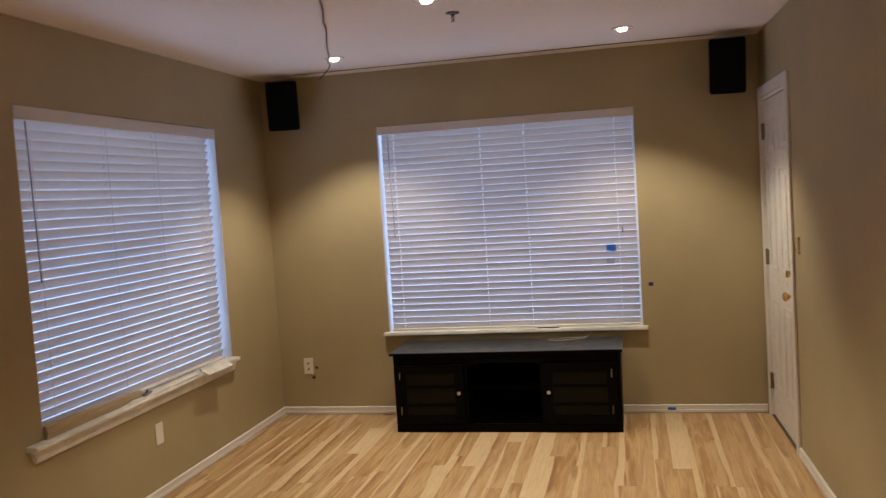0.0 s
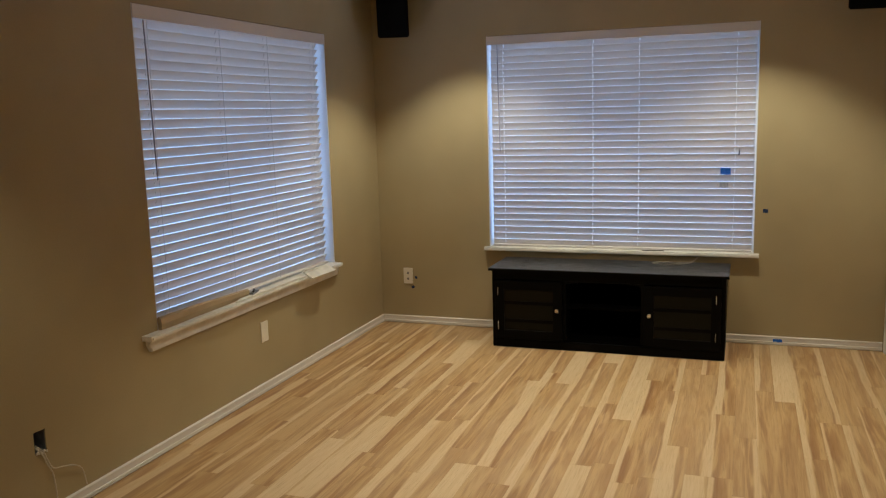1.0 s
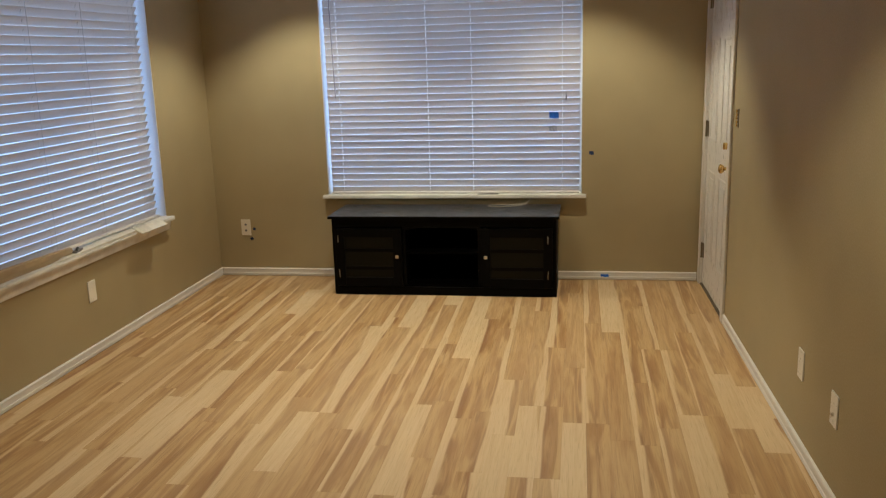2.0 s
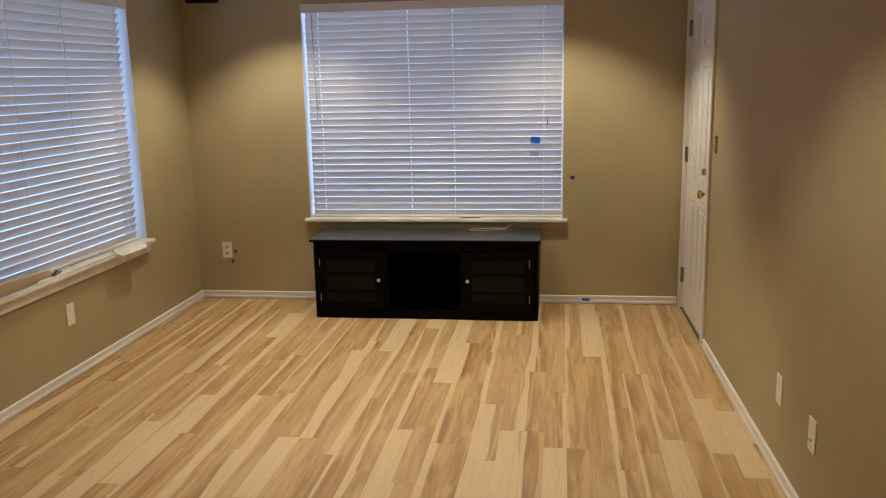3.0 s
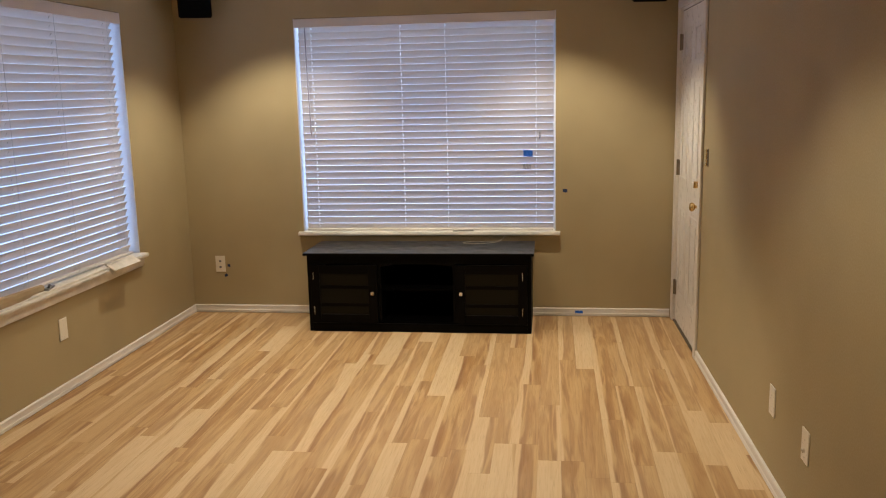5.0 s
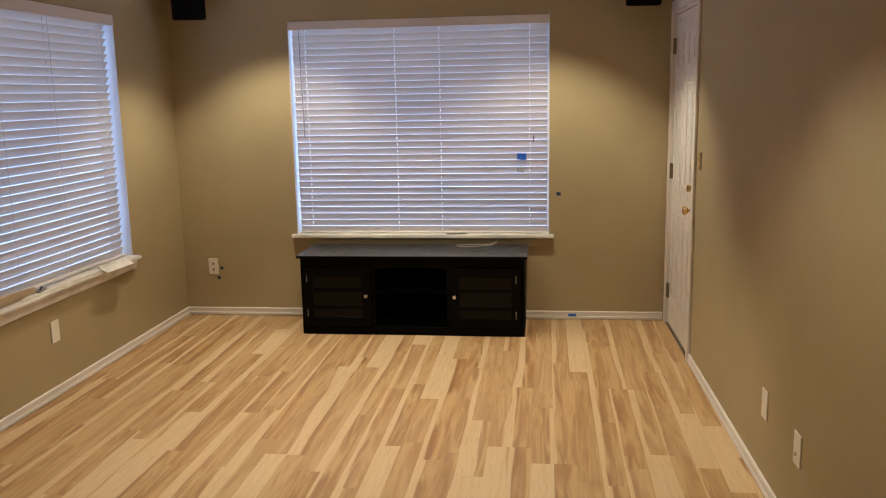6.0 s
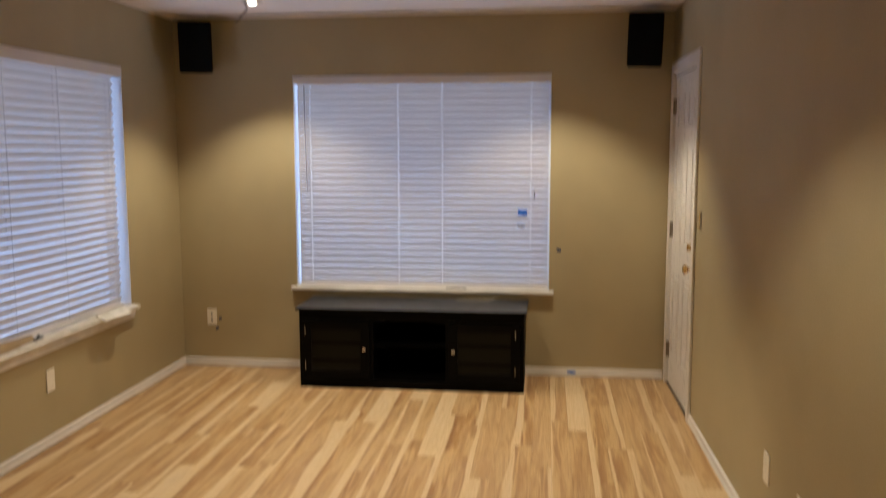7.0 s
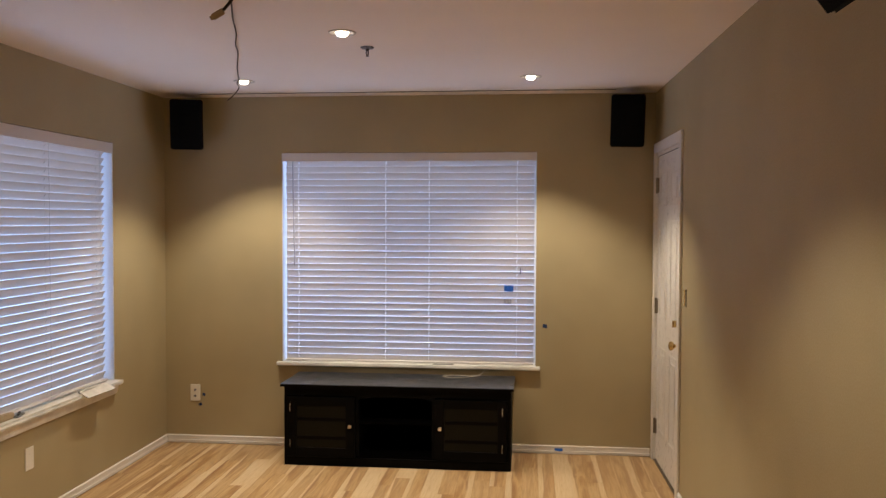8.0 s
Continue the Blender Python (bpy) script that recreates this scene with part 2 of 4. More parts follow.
def plank_material(name, joined=False):
    """Hickory-look boards: tan heartwood with streaked grain beside pale sapwood with a wavering border."""
    m, nt, p = nodes_of(name)
    co = nt.nodes.new("ShaderNodeTexCoord").outputs["Object"]
    info = nt.nodes.new("ShaderNodeObjectInfo")
    rnd = nt.nodes.new("ShaderNodeNewGeometry").outputs["Random Per Island"] if joined else info.outputs["Random"]
    split = nt.nodes.new("ShaderNodeSeparateColor")
    nt.links.new(info.outputs["Color"], split.inputs[0])
    sx = nt.nodes.new("ShaderNodeSeparateXYZ")
    nt.links.new(co, sx.inputs[0])
    cx = nt.nodes.new("ShaderNodeCombineXYZ")
    along_x = sx.outputs[0]
    if joined:
        along_x = mathn(nt, "MULTIPLY", mathn(nt, "SUBTRACT", mathn(nt, "FRACT", mathn(nt, "DIVIDE", mathn(nt, "ADD", along_x, 1.0 - PX), PW)), 0.5 + (1.0 / PW) % 1.0), PW)
        along_x = mathn(nt, "WRAP", along_x, PW / 2, -PW / 2)
    nt.links.new(along_x, cx.inputs[0]), nt.links.new(sx.outputs[1], cx.inputs[1])
    nt.links.new(mathn(nt, "MULTIPLY", rnd, 57.0), cx.inputs[2])
    vec = cx.outputs[0]
    r3 = mathn(nt, "FRACT", mathn(nt, "MULTIPLY", rnd, 91.7))
    # border between heartwood and sapwood
    side = mathn(nt, "SUBTRACT", mathn(nt, "MULTIPLY", mathn(nt, "GREATER_THAN", r3 if joined else split.outputs[1], 0.5), 2.0), 1.0)
    sway = mathn(nt, "SUBTRACT", noisen(nt, scaled(nt, vec, (0.2, 1.9, 1)), 1.0, 1.5, 0.4), 0.5)
    lean = mathn(nt, "MULTIPLY", mathn(nt, "SUBTRACT", mathn(nt, "FRACT", mathn(nt, "MULTIPLY", rnd, 43.9)), 0.5), 1.5)
    if not joined:
        sway = mathn(nt, "MULTIPLY", mathn(nt, "ADD", sway, mathn(nt, "MULTIPLY", lean, sx.outputs[1])), split.outputs[2])
    across = mathn(nt, "ADD", mathn(nt, "MULTIPLY", mathn(nt, "MULTIPLY", along_x, side), 10.0), mathn(nt, "MULTIPLY", sway, 0.66))
    # each board carries how far across its sapwood reaches
    reach = mathn(nt, "FRACT", mathn(nt, "MULTIPLY", rnd, 17.3)) if joined else split.outputs[0]
    edge = rangen(nt, reach, 0.0, 1.0, 0.0, 0.55, False) if joined else mathn(nt, "SUBTRACT", mathn(nt, "MULTIPLY", reach, 2.0), 1.0)
    sap = rangen(nt, mathn(nt, "SUBTRACT", across, edge), -0.04, 0.06)
    # grain: broad flames, thin dark streaks, a darker band beside the sapwood, fine pores
    streak = noisen(nt, scaled(nt, vec, (64, 2.4, 1)), 1.0, 4, 0.62, 0.9)
    cath = noisen(nt, scaled(nt, vec, (17, 1.3, 1)), 1.0, 2, 0.5, 1.6)
    pore = noisen(nt, scaled(nt, vec, (260, 9, 1)), 1.0, 3)
    heart = mixn(nt, rangen(nt, cath, 0.35, 0.66), (0.550, 0.358, 0.166), (0.392, 0.221, 0.088))
    flame = rangen(nt, mathn(nt, "SUBTRACT", across, edge), -0.42, -0.02, 0.0, 0.88)
    flame = mathn(nt, "MULTIPLY", flame, rangen(nt, cath, 0.42, 0.60))
    heart = mixn(nt, flame, heart, (0.315, 0.158, 0.066))
    heart = mixn(nt, rangen(nt, streak, 0.50, 0.72, 0, 0.62), heart, (0.265, 0.138, 0.060))
    heart = mixn(nt, rangen(nt, r3, 0.0, 1.0, 0.0, 0.38), heart, (0.570, 0.390, 0.204))
    pale = mixn(nt, rangen(nt, streak, 0.35, 0.75), (0.675, 0.503, 0.294), (0.62, 0.44, 0.238))
    col = mixn(nt, sap, heart, pale)
    col = mixn(nt, rangen(nt, pore, 0.5, 0.8, 0, 0.30), col, (0.25, 0.14, 0.065))
    nt.links.new(col, p.inputs["Base Color"])
    nt.links.new(rangen(nt, pore, 0.3, 0.7, 0.36, 0.50), p.inputs["Roughness"])
    p.inputs["Specular IOR Level"].default_value = 0.4
    b = nt.nodes.new("ShaderNodeBump")
    b.inputs["Strength"].default_value, b.inputs["Distance"].default_value = 0.12, 0.0006
    nt.links.new(pore, b.inputs["Height"])
    nt.links.new(b.outputs[0], p.inputs["Normal"])
    return m


PW, PX = 0.0965, -0.0055     # width of a floor board, and where the first one starts
PLANK = plank_material("hickory_laminate")
PLANKREST = plank_material("hickory_laminate_joined", True)


# ---- mesh helpers ----
def box(bm, x0, x1, y0, y1, z0, z1, bevel=0.0, m=None, seg=1):
    vs = [bm.verts.new((x, y, z)) for x in (x0, x1) for y in (y0, y1) for z in (z0, z1)]
    fs = [bm.faces.new([vs[i] for i in q]) for q in ((0, 1, 3, 2), (4, 6, 7, 5), (0, 4, 5, 1), (2, 3, 7, 6), (0, 2, 6, 4), (1, 5, 7, 3))]
    if bevel:
        es = {e for f in fs for e in f.edges}
        r = bmesh.ops.bevel(bm, geom=list(es), offset=bevel, segments=seg, affect="EDGES", profile=0.5)
        vs = list({v for f in r["faces"] for v in f.verts} | {v for v in vs if v.is_valid})
    if m is not None:
        bmesh.ops.transform(bm, matrix=m, verts=[v for v in vs if v.is_valid])
    return bm


def turned(bm, profile, m=None, steps=24):
    """A lathed shape about z from (radius, height) pairs."""
    rings = []
    for r, z in profile:
        rings.append([bm.verts.new((r * math.cos(a), r * math.sin(a), z)) for a in (2 * math.pi * i / steps for i in range(steps))] if r > 1e-5 else [bm.verts.new((0, 0, z))])
    for a, b in zip(rings, rings[1:]):
        for i in range(steps):
            j = (i + 1) % steps
            q = [a[i % len(a)], a[j % len(a)], b[j % len(b)], b[i % len(b)]]
            q = [v for k, v in enumerate(q) if v not in q[:k]]
            if len(q) > 2:
                bm.faces.new(q)
    if m is not None:
        bmesh.ops.transform(bm, matrix=m, verts=[v for ring in rings for v in ring])
    return bm


def sweep(bm, profile, path, up=(0, 0, 1)):
    """A closed profile of (side, up) pairs carried along straight runs of points."""
    up = Vector(up)
    rings = []
    for i, p in enumerate(path):
        a = (Vector(path[min(i + 1, len(path) - 1)]) - Vector(path[max(i - 1, 0)])).normalized()
        s = a.cross(up).normalized()
        rings.append([bm.verts.new(Vector(p) + s * u + up * v) for u, v in profile])
    n = len(profile)
    for a, b in zip(rings, rings[1:]):
        for i in range(n):
            bm.faces.new((a[i], a[(i + 1) % n], b[(i + 1) % n], b[i]))
    bm.faces.new(rings[0][::-1]), bm.faces.new(rings[-1])
    return bm


def cord(bm, pts, r, sides=8, sub=6):
    """A round wire through the points, smoothed."""
    P = [Vector(p) for p in pts]
    line = []
    for i in range(len(P) - 1):
        a, b, c, d = P[max(i - 1, 0)], P[i], P[i + 1], P[min(i + 2, len(P) - 1)]
        for k in range(sub):
            t = k / sub
            line.append(0.5 * (2 * b + (c - a) * t + (2 * a - 5 * b + 4 * c - d) * t * t + (3 * b - a - 3 * c + d) * t ** 3))
    line.append(P[-1])
    rings = []
    for i, p in enumerate(line):
        a = (line[min(i + 1, len(line) - 1)] - line[max(i - 1, 0)]).normalized()
        u = a.cross(Vector((0.31, 0.17, 0.93))).normalized()
        v = a.cross(u)
        rings.append([bm.verts.new(p + r * (math.cos(q) * u + math.sin(q) * v)) for q in (2 * math.pi * j / sides for j in range(sides))])
    for a, b in zip(rings, rings[1:]):
        for j in range(sides):
            bm.faces.new((a[j], a[(j + 1) % sides], b[(j + 1) % sides], b[j]))
    bm.faces.new(rings[0][::-1]), bm.faces.new(rings[-1])
    return bm


def mesh_of(name, bm, material, smooth=False):
    bmesh.ops.recalc_face_normals(bm, faces=bm.faces[:])
    if smooth:
        for f in bm.faces:
            f.smooth = True
        for e in bm.edges:
            if len(e.link_faces) == 2 and e.calc_face_angle(0) > 0.7:
                e.smooth = False
    me = bpy.data.meshes.new(name)
    bm.to_mesh(me)
    bm.free()
    me.materials.append(material)
    return me


def part(name, bm, material, parent, label="", smooth=False):
    ob = new(name, mesh_of(name, bm, material, smooth))
    ob.parent = parent
    return tagged(ob, label)


def solid(name, bm, material, label, category, kind="", group="", smooth=False):
    return tagged(new(name, mesh_of(name, bm, material, smooth)), label, category, group, kind)


def thing(name, label, category, m=None, group="", kind=""):
    ob = new(name)
    ob.empty_display_size = 0.1
    if m is not None:
        ob.matrix_world = m
    return tagged(ob, label, category, group, kind)


def B(*a, **k):
    return box(bmesh.new(), *a, **k)


# ---- setting ----
ceiling = solid("ceiling", B(-0.3, 3.9, SOUTH - 0.3, 0.3, H, H + 0.12), CEIL, "off-white painted flat ceiling with fine texture", "ceiling", "structure")
ground = solid("ground", B(-60, 60, -60, 60, -0.6, -0.5), GRASS, "dim grassy ground outside the windows", "ground", "structure")


def wall_with_openings(name, along0, along1, openings, place, label):
    """A wall whose room face is the local plane y=0 and whose thickness runs to +y, with openings (a0, a1, z0, z1) through it."""
    bm = bmesh.new()
    a = sorted({along0, along1, *(v for o in openings for v in o[:2])})
    z = sorted({-0.05, H, *(v for o in openings for v in o[2:])})

    def hole(i, j):
        if not (0 <= i < len(a) - 1 and 0 <= j < len(z) - 1):
            return True
        p, q = (a[i] + a[i + 1]) / 2, (z[j] + z[j + 1]) / 2
        return any(o[0] < p < o[1] and o[2] < q < o[3] for o in openings)

    for i in range(len(a) - 1):
        for j in range(len(z) - 1):
            if hole(i, j):
                continue
            c = [(a[i], z[j]), (a[i + 1], z[j]), (a[i + 1], z[j + 1]), (a[i], z[j + 1])]
            for y in (0, TH):
                bm.faces.new([bm.verts.new((p, y, q)) for p, q in c])
            for k, (di, dj) in enumerate(((0, -1), (1, 0), (0, 1), (-1, 0))):
                if hole(i + di, j + dj):
                    (p, q), (r, t) = c[k], c[(k + 1) % 4]
                    bm.faces.new([bm.verts.new(v) for v in ((p, 0, q), (r, 0, t), (r, TH, t), (p, TH, q))])
    bmesh.ops.remove_doubles(bm, verts=bm.verts[:], dist=1e-5)
    ob = solid(name, bm, WALL, label, "wall", "structure")
    ob.matrix_world = place
    return ob


NORTH = pose(0, 0, 0)
WEST = pose(0, 0, 0, 0, 0, 90)      # local x runs along world +y, local +y points out to the west
wall_with_openings("wall_north", -TH, EAST0 + TH + 0.05, [WIN2], NORTH, "tan painted wall with a wide window and dark stand")
OUTBOX = (-3.303, -3.245, 0.312, 0.398)   # ragged outlet hole in the west wall
wall_with_openings("wall_west", SOUTH, 0.0, [WIN1, OUTBOX], WEST, "tan painted wall with a wide blind-covered window")
EASTW = EAST @ pose(0, 0, 0, 0, 0, -90)  # local x runs towards the south, local +y outwards
wall_with_openings("wall_east", 0.0, -SOUTH + 0.2, [(0.075, 0.885, -0.05, 2.035)], EASTW, "plain tan painted wall beside a white door")
solid("wall_south", B(-TH, 4.0, SOUTH - TH, SOUTH, -0.05, H), WALL, "plain tan painted wall closing the room", "wall", "structure")

BASEP = [(0, 0), (0.004, 0), (0.004, 0.004), (0.012, 0.004), (0.0125, 0.009), (0.008, 0.0115), (0.008, 0.0135), (0.0135, 0.0155), (0.013, 0.021), (0.0095, 0.0235), (0.0095, 0.048), (0.012, 0.0505), (0.009, 0.0555), (0, 0.057)]


def baseboard(p0, p1, label="white moulded baseboard along a tan wall"):
    return solid("baseboard", sweep(bmesh.new(), BASEP, [p0, p1]), TRIM, label, "baseboard", "structure", smooth=False)


baseboard((0.0, -0.001, FZ), (EAST0 - 0.018, -0.001, FZ))
baseboard((0.001, SOUTH, FZ), (0.001, -0.0145, FZ))
e0, e1 = EAST @ Vector((-0.001, -0.928, FZ)), EAST @ Vector((-0.001, SOUTH + 0.1, FZ))
baseboard(e0, e1)


# ---- windows: local x along the wall, +y outwards ----
def window(name, place, o, label, horn0, horn1, out, fl=0.018):
    a0, a1, z0, z1 = o
    w = thing(name, label, "window", place, kind="structure")
    fr = bmesh.new()
    f = 0.018
    y0, y1 = 0.098, 0.138
    box(fr, a0 + 0.001, a0 + fl, y0, y1, z0 + 0.001, z1 - 0.001, 0.003)
    box(fr, a1 - f, a1 - 0.001, y0, y1, z0 + 0.001, z1 - 0.001, 0.003)
    box(fr, a0 + fl, a1 - f, y0, y1, z0 + 0.001, z0 + f, 0.003)
    box(fr, a0 + fl, a1 - f, y0, y1, z1 - f, z1 - 0.001, 0.003)
    part("window_frame", fr, VINYL, w, "white vinyl window frame")
    g = part("pane", B(a0 + fl, a1 - f, 0.116, 0.120, z0 + f, z1 - f), GLASS, w)
    g.visible_shadow = False
    for p, q in ((a0 + 0.0005, a0 + 0.006), (a1 - 0.006, a1 - 0.0005)):
        part("jamb_liner", B(p, q, 0.001, 0.097, z0 + 0.0015, z1 - 0.0005), VINYL, w, "white side liner of the recess")
    # stool with horns past the opening, and a moulded apron below
    sill = bmesh.new()
    pts = [(a0 - horn0, -out), (a1 + horn1, -out), (a1 + horn1, -0.0005), (a1 - 0.001, -0.0005), (a1 - 0.001, 0.097), (a0 + 0.001, 0.097), (a0 + 0.001, -0.0005), (a0 - horn0, -0.0005)]
    lo = [sill.verts.new((x, y, z0 - 0.022)) for x, y in pts]
    hi = [sill.verts.new((x, y, z0 + 0.001)) for x, y in pts]
    sill.faces.new(lo[::-1]), sill.faces.new(hi)
    for i in range(8):
        sill.faces.new((lo[i], lo[(i + 1) % 8], hi[(i + 1) % 8], hi[i]))
    bmesh.ops.bevel(sill, geom=[e for e in sill.edges if all(v.co.y < -0.04 for v in e.verts)], offset=0.006, segments=2, affect="EDGES")
    part("window_sill", sill, SILLW, w, "white painted sill with worn edges")
    return w


def apron(place, a0, a1, z1, drop, mat, cut, parent, label):
    bm = bmesh.new()
    prof = [(a0, z1), (a1, z1), (a1 - 0.003, z1 - drop * 0.45), (a1 - cut, z1 - drop), (a0 + cut, z1 - drop), (a0 + 0.003, z1 - drop * 0.45)]
    fr = [bm.verts.new((x, -0.020, z)) for x, z in prof]
    bk = [bm.verts.new((x, -0.0005, z)) for x, z in prof]
    bm.faces.new(fr), bm.faces.new(bk[::-1])
    for i in range(6):
        bm.faces.new((fr[i], fr[(i + 1) % 6], bk[(i + 1) % 6], bk[i]))
    bmesh.ops.bevel(bm, geom=[e for e in bm.edges if all(v.co.y < -0.01 for v in e.verts)], offset=0.004, segments=2, affect="EDGES")
    part("apron", bm, mat, parent, label)


window_1 = window("window_1", WEST, WIN1, "wide window in plastered recess with worn white sill", 0.11, 0.004, 0.058)
window_2 = window("window_2", NORTH, WIN2, "wide window in plastered recess with clean white sill", 0.03, 0.03, 0.048, 0.007)
apron(WEST, WIN1[0] - 0.09, WIN1[1] + 0.012, WIN1[2] - 0.0225, 0.058, SILLW, 0.02, window_1, "cream moulded apron")
apron(NORTH, WIN2[0] - 0.022, WIN2[1] + 0.02, WIN2[2] - 0.0225, 0.062, WALL, 0.05, window_2, "tan painted apron with shaped ends")


# ---- blinds ----
def slat_mesh(length, tilt, bend=0.0, holes=()):
    """One crowned slat along x, its room edge raised, with a routed slot where each lift cord passes."""
    bm = bmesh.new()
    wid, n = 0.047, 6
    xs = sorted({-length / 2 + length * k / 8 for k in range(9)} | {h + d for h in holes for d in (-0.0018, 0.0018)})
    c, d = math.cos(tilt), math.sin(tilt)
    rows = []
    for x in xs:
        ring = []
        for dz, order in ((0.0017, range(n + 1)), (-0.0017, range(n, -1, -1))):
            for i in order:
                s = i / n - 0.5
                y, z = s * wid, 0.0022 * (1 - (2 * s) ** 2) + dz
                ring.append(bm.verts.new((x, y * c + z * d, -y * d + z * c + bend * math.sin(math.pi * (x / length + 0.5)))))
        rows.append(ring)
    m = 2 * (n + 1)
    low = lambda i: m - 1 - i
    for x, a, b in zip(xs, rows, rows[1:]):
        slot = any(abs(x - (h - 0.0018)) < 1e-6 for h in holes)
        for i in range(m):
            if slot and (i in (2, 3) or i in (low(3), low(4))):
                continue
            bm.faces.new((a[i], a[(i + 1) % m], b[(i + 1) % m], b[i]))
        if slot:
            bm.faces.new((a[2], b[2], b[low(2)], a[low(2)])), bm.faces.new((b[4], a[4], a[low(4)], b[low(4)]))
            for r, flip in ((a, 1), (b, -1)):
                for i in (2, 3):
                    bm.faces.new((r[i], r[i + 1], r[low(i + 1)], r[low(i)])[::flip])
    bm.faces.new(rows[0][::-1]), bm.faces.new(rows[-1])
    return mesh_of("slat", bm, SLAT, True)


def blind(place, a0, a1, ztop, zbot, yb, cords, wand_x, label, lift, tilt, sag, v0, v1, rail_top):
    """A horizontal blind between a0 and a1; lift: how far the bottom rail's near end sits up on a board."""
    b = thing("window_blind", label, "window blind", place, group="window blinds")
    L, c = a1 - a0, (a0 + a1) / 2
    part("headrail", B(a0 - 0.004, a1 + 0.004, yb - 0.028, yb + 0.028, 2.006, ztop, 0.003), SLAT, b)
    part("valance", B(v0, v1, -0.004, 0.008, 1.996, ztop + 0.003, 0.003, seg=2), SLAT, b, "cream valance board")
    n, pitch = 31, 0.0448
    me = slat_mesh(L, tilt, -sag, [x - c for x in cords])
    # the ladders pull the upper slats a little further open
    rng = random.Random(int(L * 1000))
    for i in range(n):
        z = 1.9885 - pitch * i
        s = new("slat", me)
        s.parent = b
        slope = lift * max(0.0, (i - n + 5) / 5)
        s.matrix_basis = pose(c + rng.uniform(-0.002, 0.002), yb + rng.uniform(-0.001, 0.001), z + slope * 0.3, 7.0 * (0.5 - i / (n - 1)) + rng.uniform(-0.9, 0.9), -math.degrees(slope / L) * -0.6, 0)
    rail = B(-L / 2, L / 2, -0.026, 0.026, -0.009, rail_top, 0.004, seg=2)
    r = part("bottom_rail", rail, SLAT, b)
    r.matrix_basis = pose(c, yb, zbot + 0.010 + lift * 0.5, 0, math.degrees(lift / L), 0)
    for x in cords:
        k = bmesh.new()
        cord(k, [(x, yb - 0.026, ztop - 0.04), (x + 0.001, yb - 0.0265, (ztop + zbot) / 2), (x, yb - 0.026, zbot + 0.02)], 0.0013, 5, 4)
        cord(k, [(x + 0.008, yb + 0.026, ztop - 0.04), (x + 0.008, yb + 0.026, zbot + 0.02)], 0.0013, 5, 2)
        part("ladder_cord", k, CORD, b)
    if wand_x is not None:
        k = bmesh.new()
        cord(k, [(wand_x, yb - 0.036, ztop - 0.03), (wand_x + 0.004, yb - 0.038, ztop - 0.35), (wand_x + 0.012, yb - 0.037, ztop - 0.77)], 0.0034, 6, 4)
        part("tilt_wand", k, WAND, b, "thin grey tilt wand")
    return b


TILT = radians(66)
BY = 0.049
blind(NORTH, WIN2[0] + 0.019, WIN2[1] - 0.014, 2.050, 0.6165, BY, (0.945, 1.556, 1.856, 2.455), 0.912, "white slatted blind, closed, with blue tape on it", 0.0, TILT, 0.0, WIN2[0] + 0.003, WIN2[1] - 0.003, 0.003)
blind(WEST, WIN1[0] + 0.012, WIN1[1] - 0.035, 2.056, 0.608, BY, (-2.42, -1.86, -1.40, -0.86), -2.455, "white slatted blind, closed, its bottom rail propped", 0.02, radians(63), 0.002, WIN1[0] + 0.003, WIN1[1] - 0.003, 0.004)


# ---- downlights ----
def downlight(x, y, tilt=0.0):
    d = thing("ceiling_downlight", "round recessed downlight with white trim, lit", "ceiling light", pose(x, y, H, tilt, 0, 0), group="ceiling downlights")
    part("trim_ring", turned(bmesh.new(), [(0.030, -0.001), (0.031, -0.002), (0.050, -0.003), (0.059, -0.006), (0.062, -0.005), (0.063, -0.001)], steps=32), TRIMRING, d, smooth=True)
    part("bulb", turned(bmesh.new(), [(0.026, -0.001), (0.027, -0.006), (0.026, -0.012), (0.021, -0.017), (0.012, -0.0195), (0.0, -0.0205)], steps=24), BULB, d, "glowing warm white bulb", smooth=True)
    return d


for lx, ly, burn in LAMPS:
    downlight(lx, ly)

# ---- sprinkler ----
spr = thing("fire_sprinkler", "small dark metal sprinkler head hanging from the ceiling", "sprinkler", pose(1.742, -1.595, H))
part("escutcheon", turned(bmesh.new(), [(0.0, -0.0005), (0.034, -0.0005), (0.032, -0.006), (0.012, -0.009), (0.0, -0.009)]), BRONZE, spr, smooth=True)
yoke = bmesh.new()
turned(yoke, [(0.008, -0.009), (0.008, -0.018), (0.005, -0.020), (0.0, -0.020)], steps=12)
for s in (-1, 1):
    cord(yoke, [(0.004 * s, 0, -0.016), (0.0055 * s, 0, -0.028), (0.002 * s, 0, -0.043)], 0.0028, 6, 5)
part("yoke", yoke, BRONZE, spr)
part("deflector", turned(bmesh.new(), [(0.0, -0.042), (0.008, -0.043), (0.009, -0.045), (0.0, -0.045)]), BRONZE, spr)


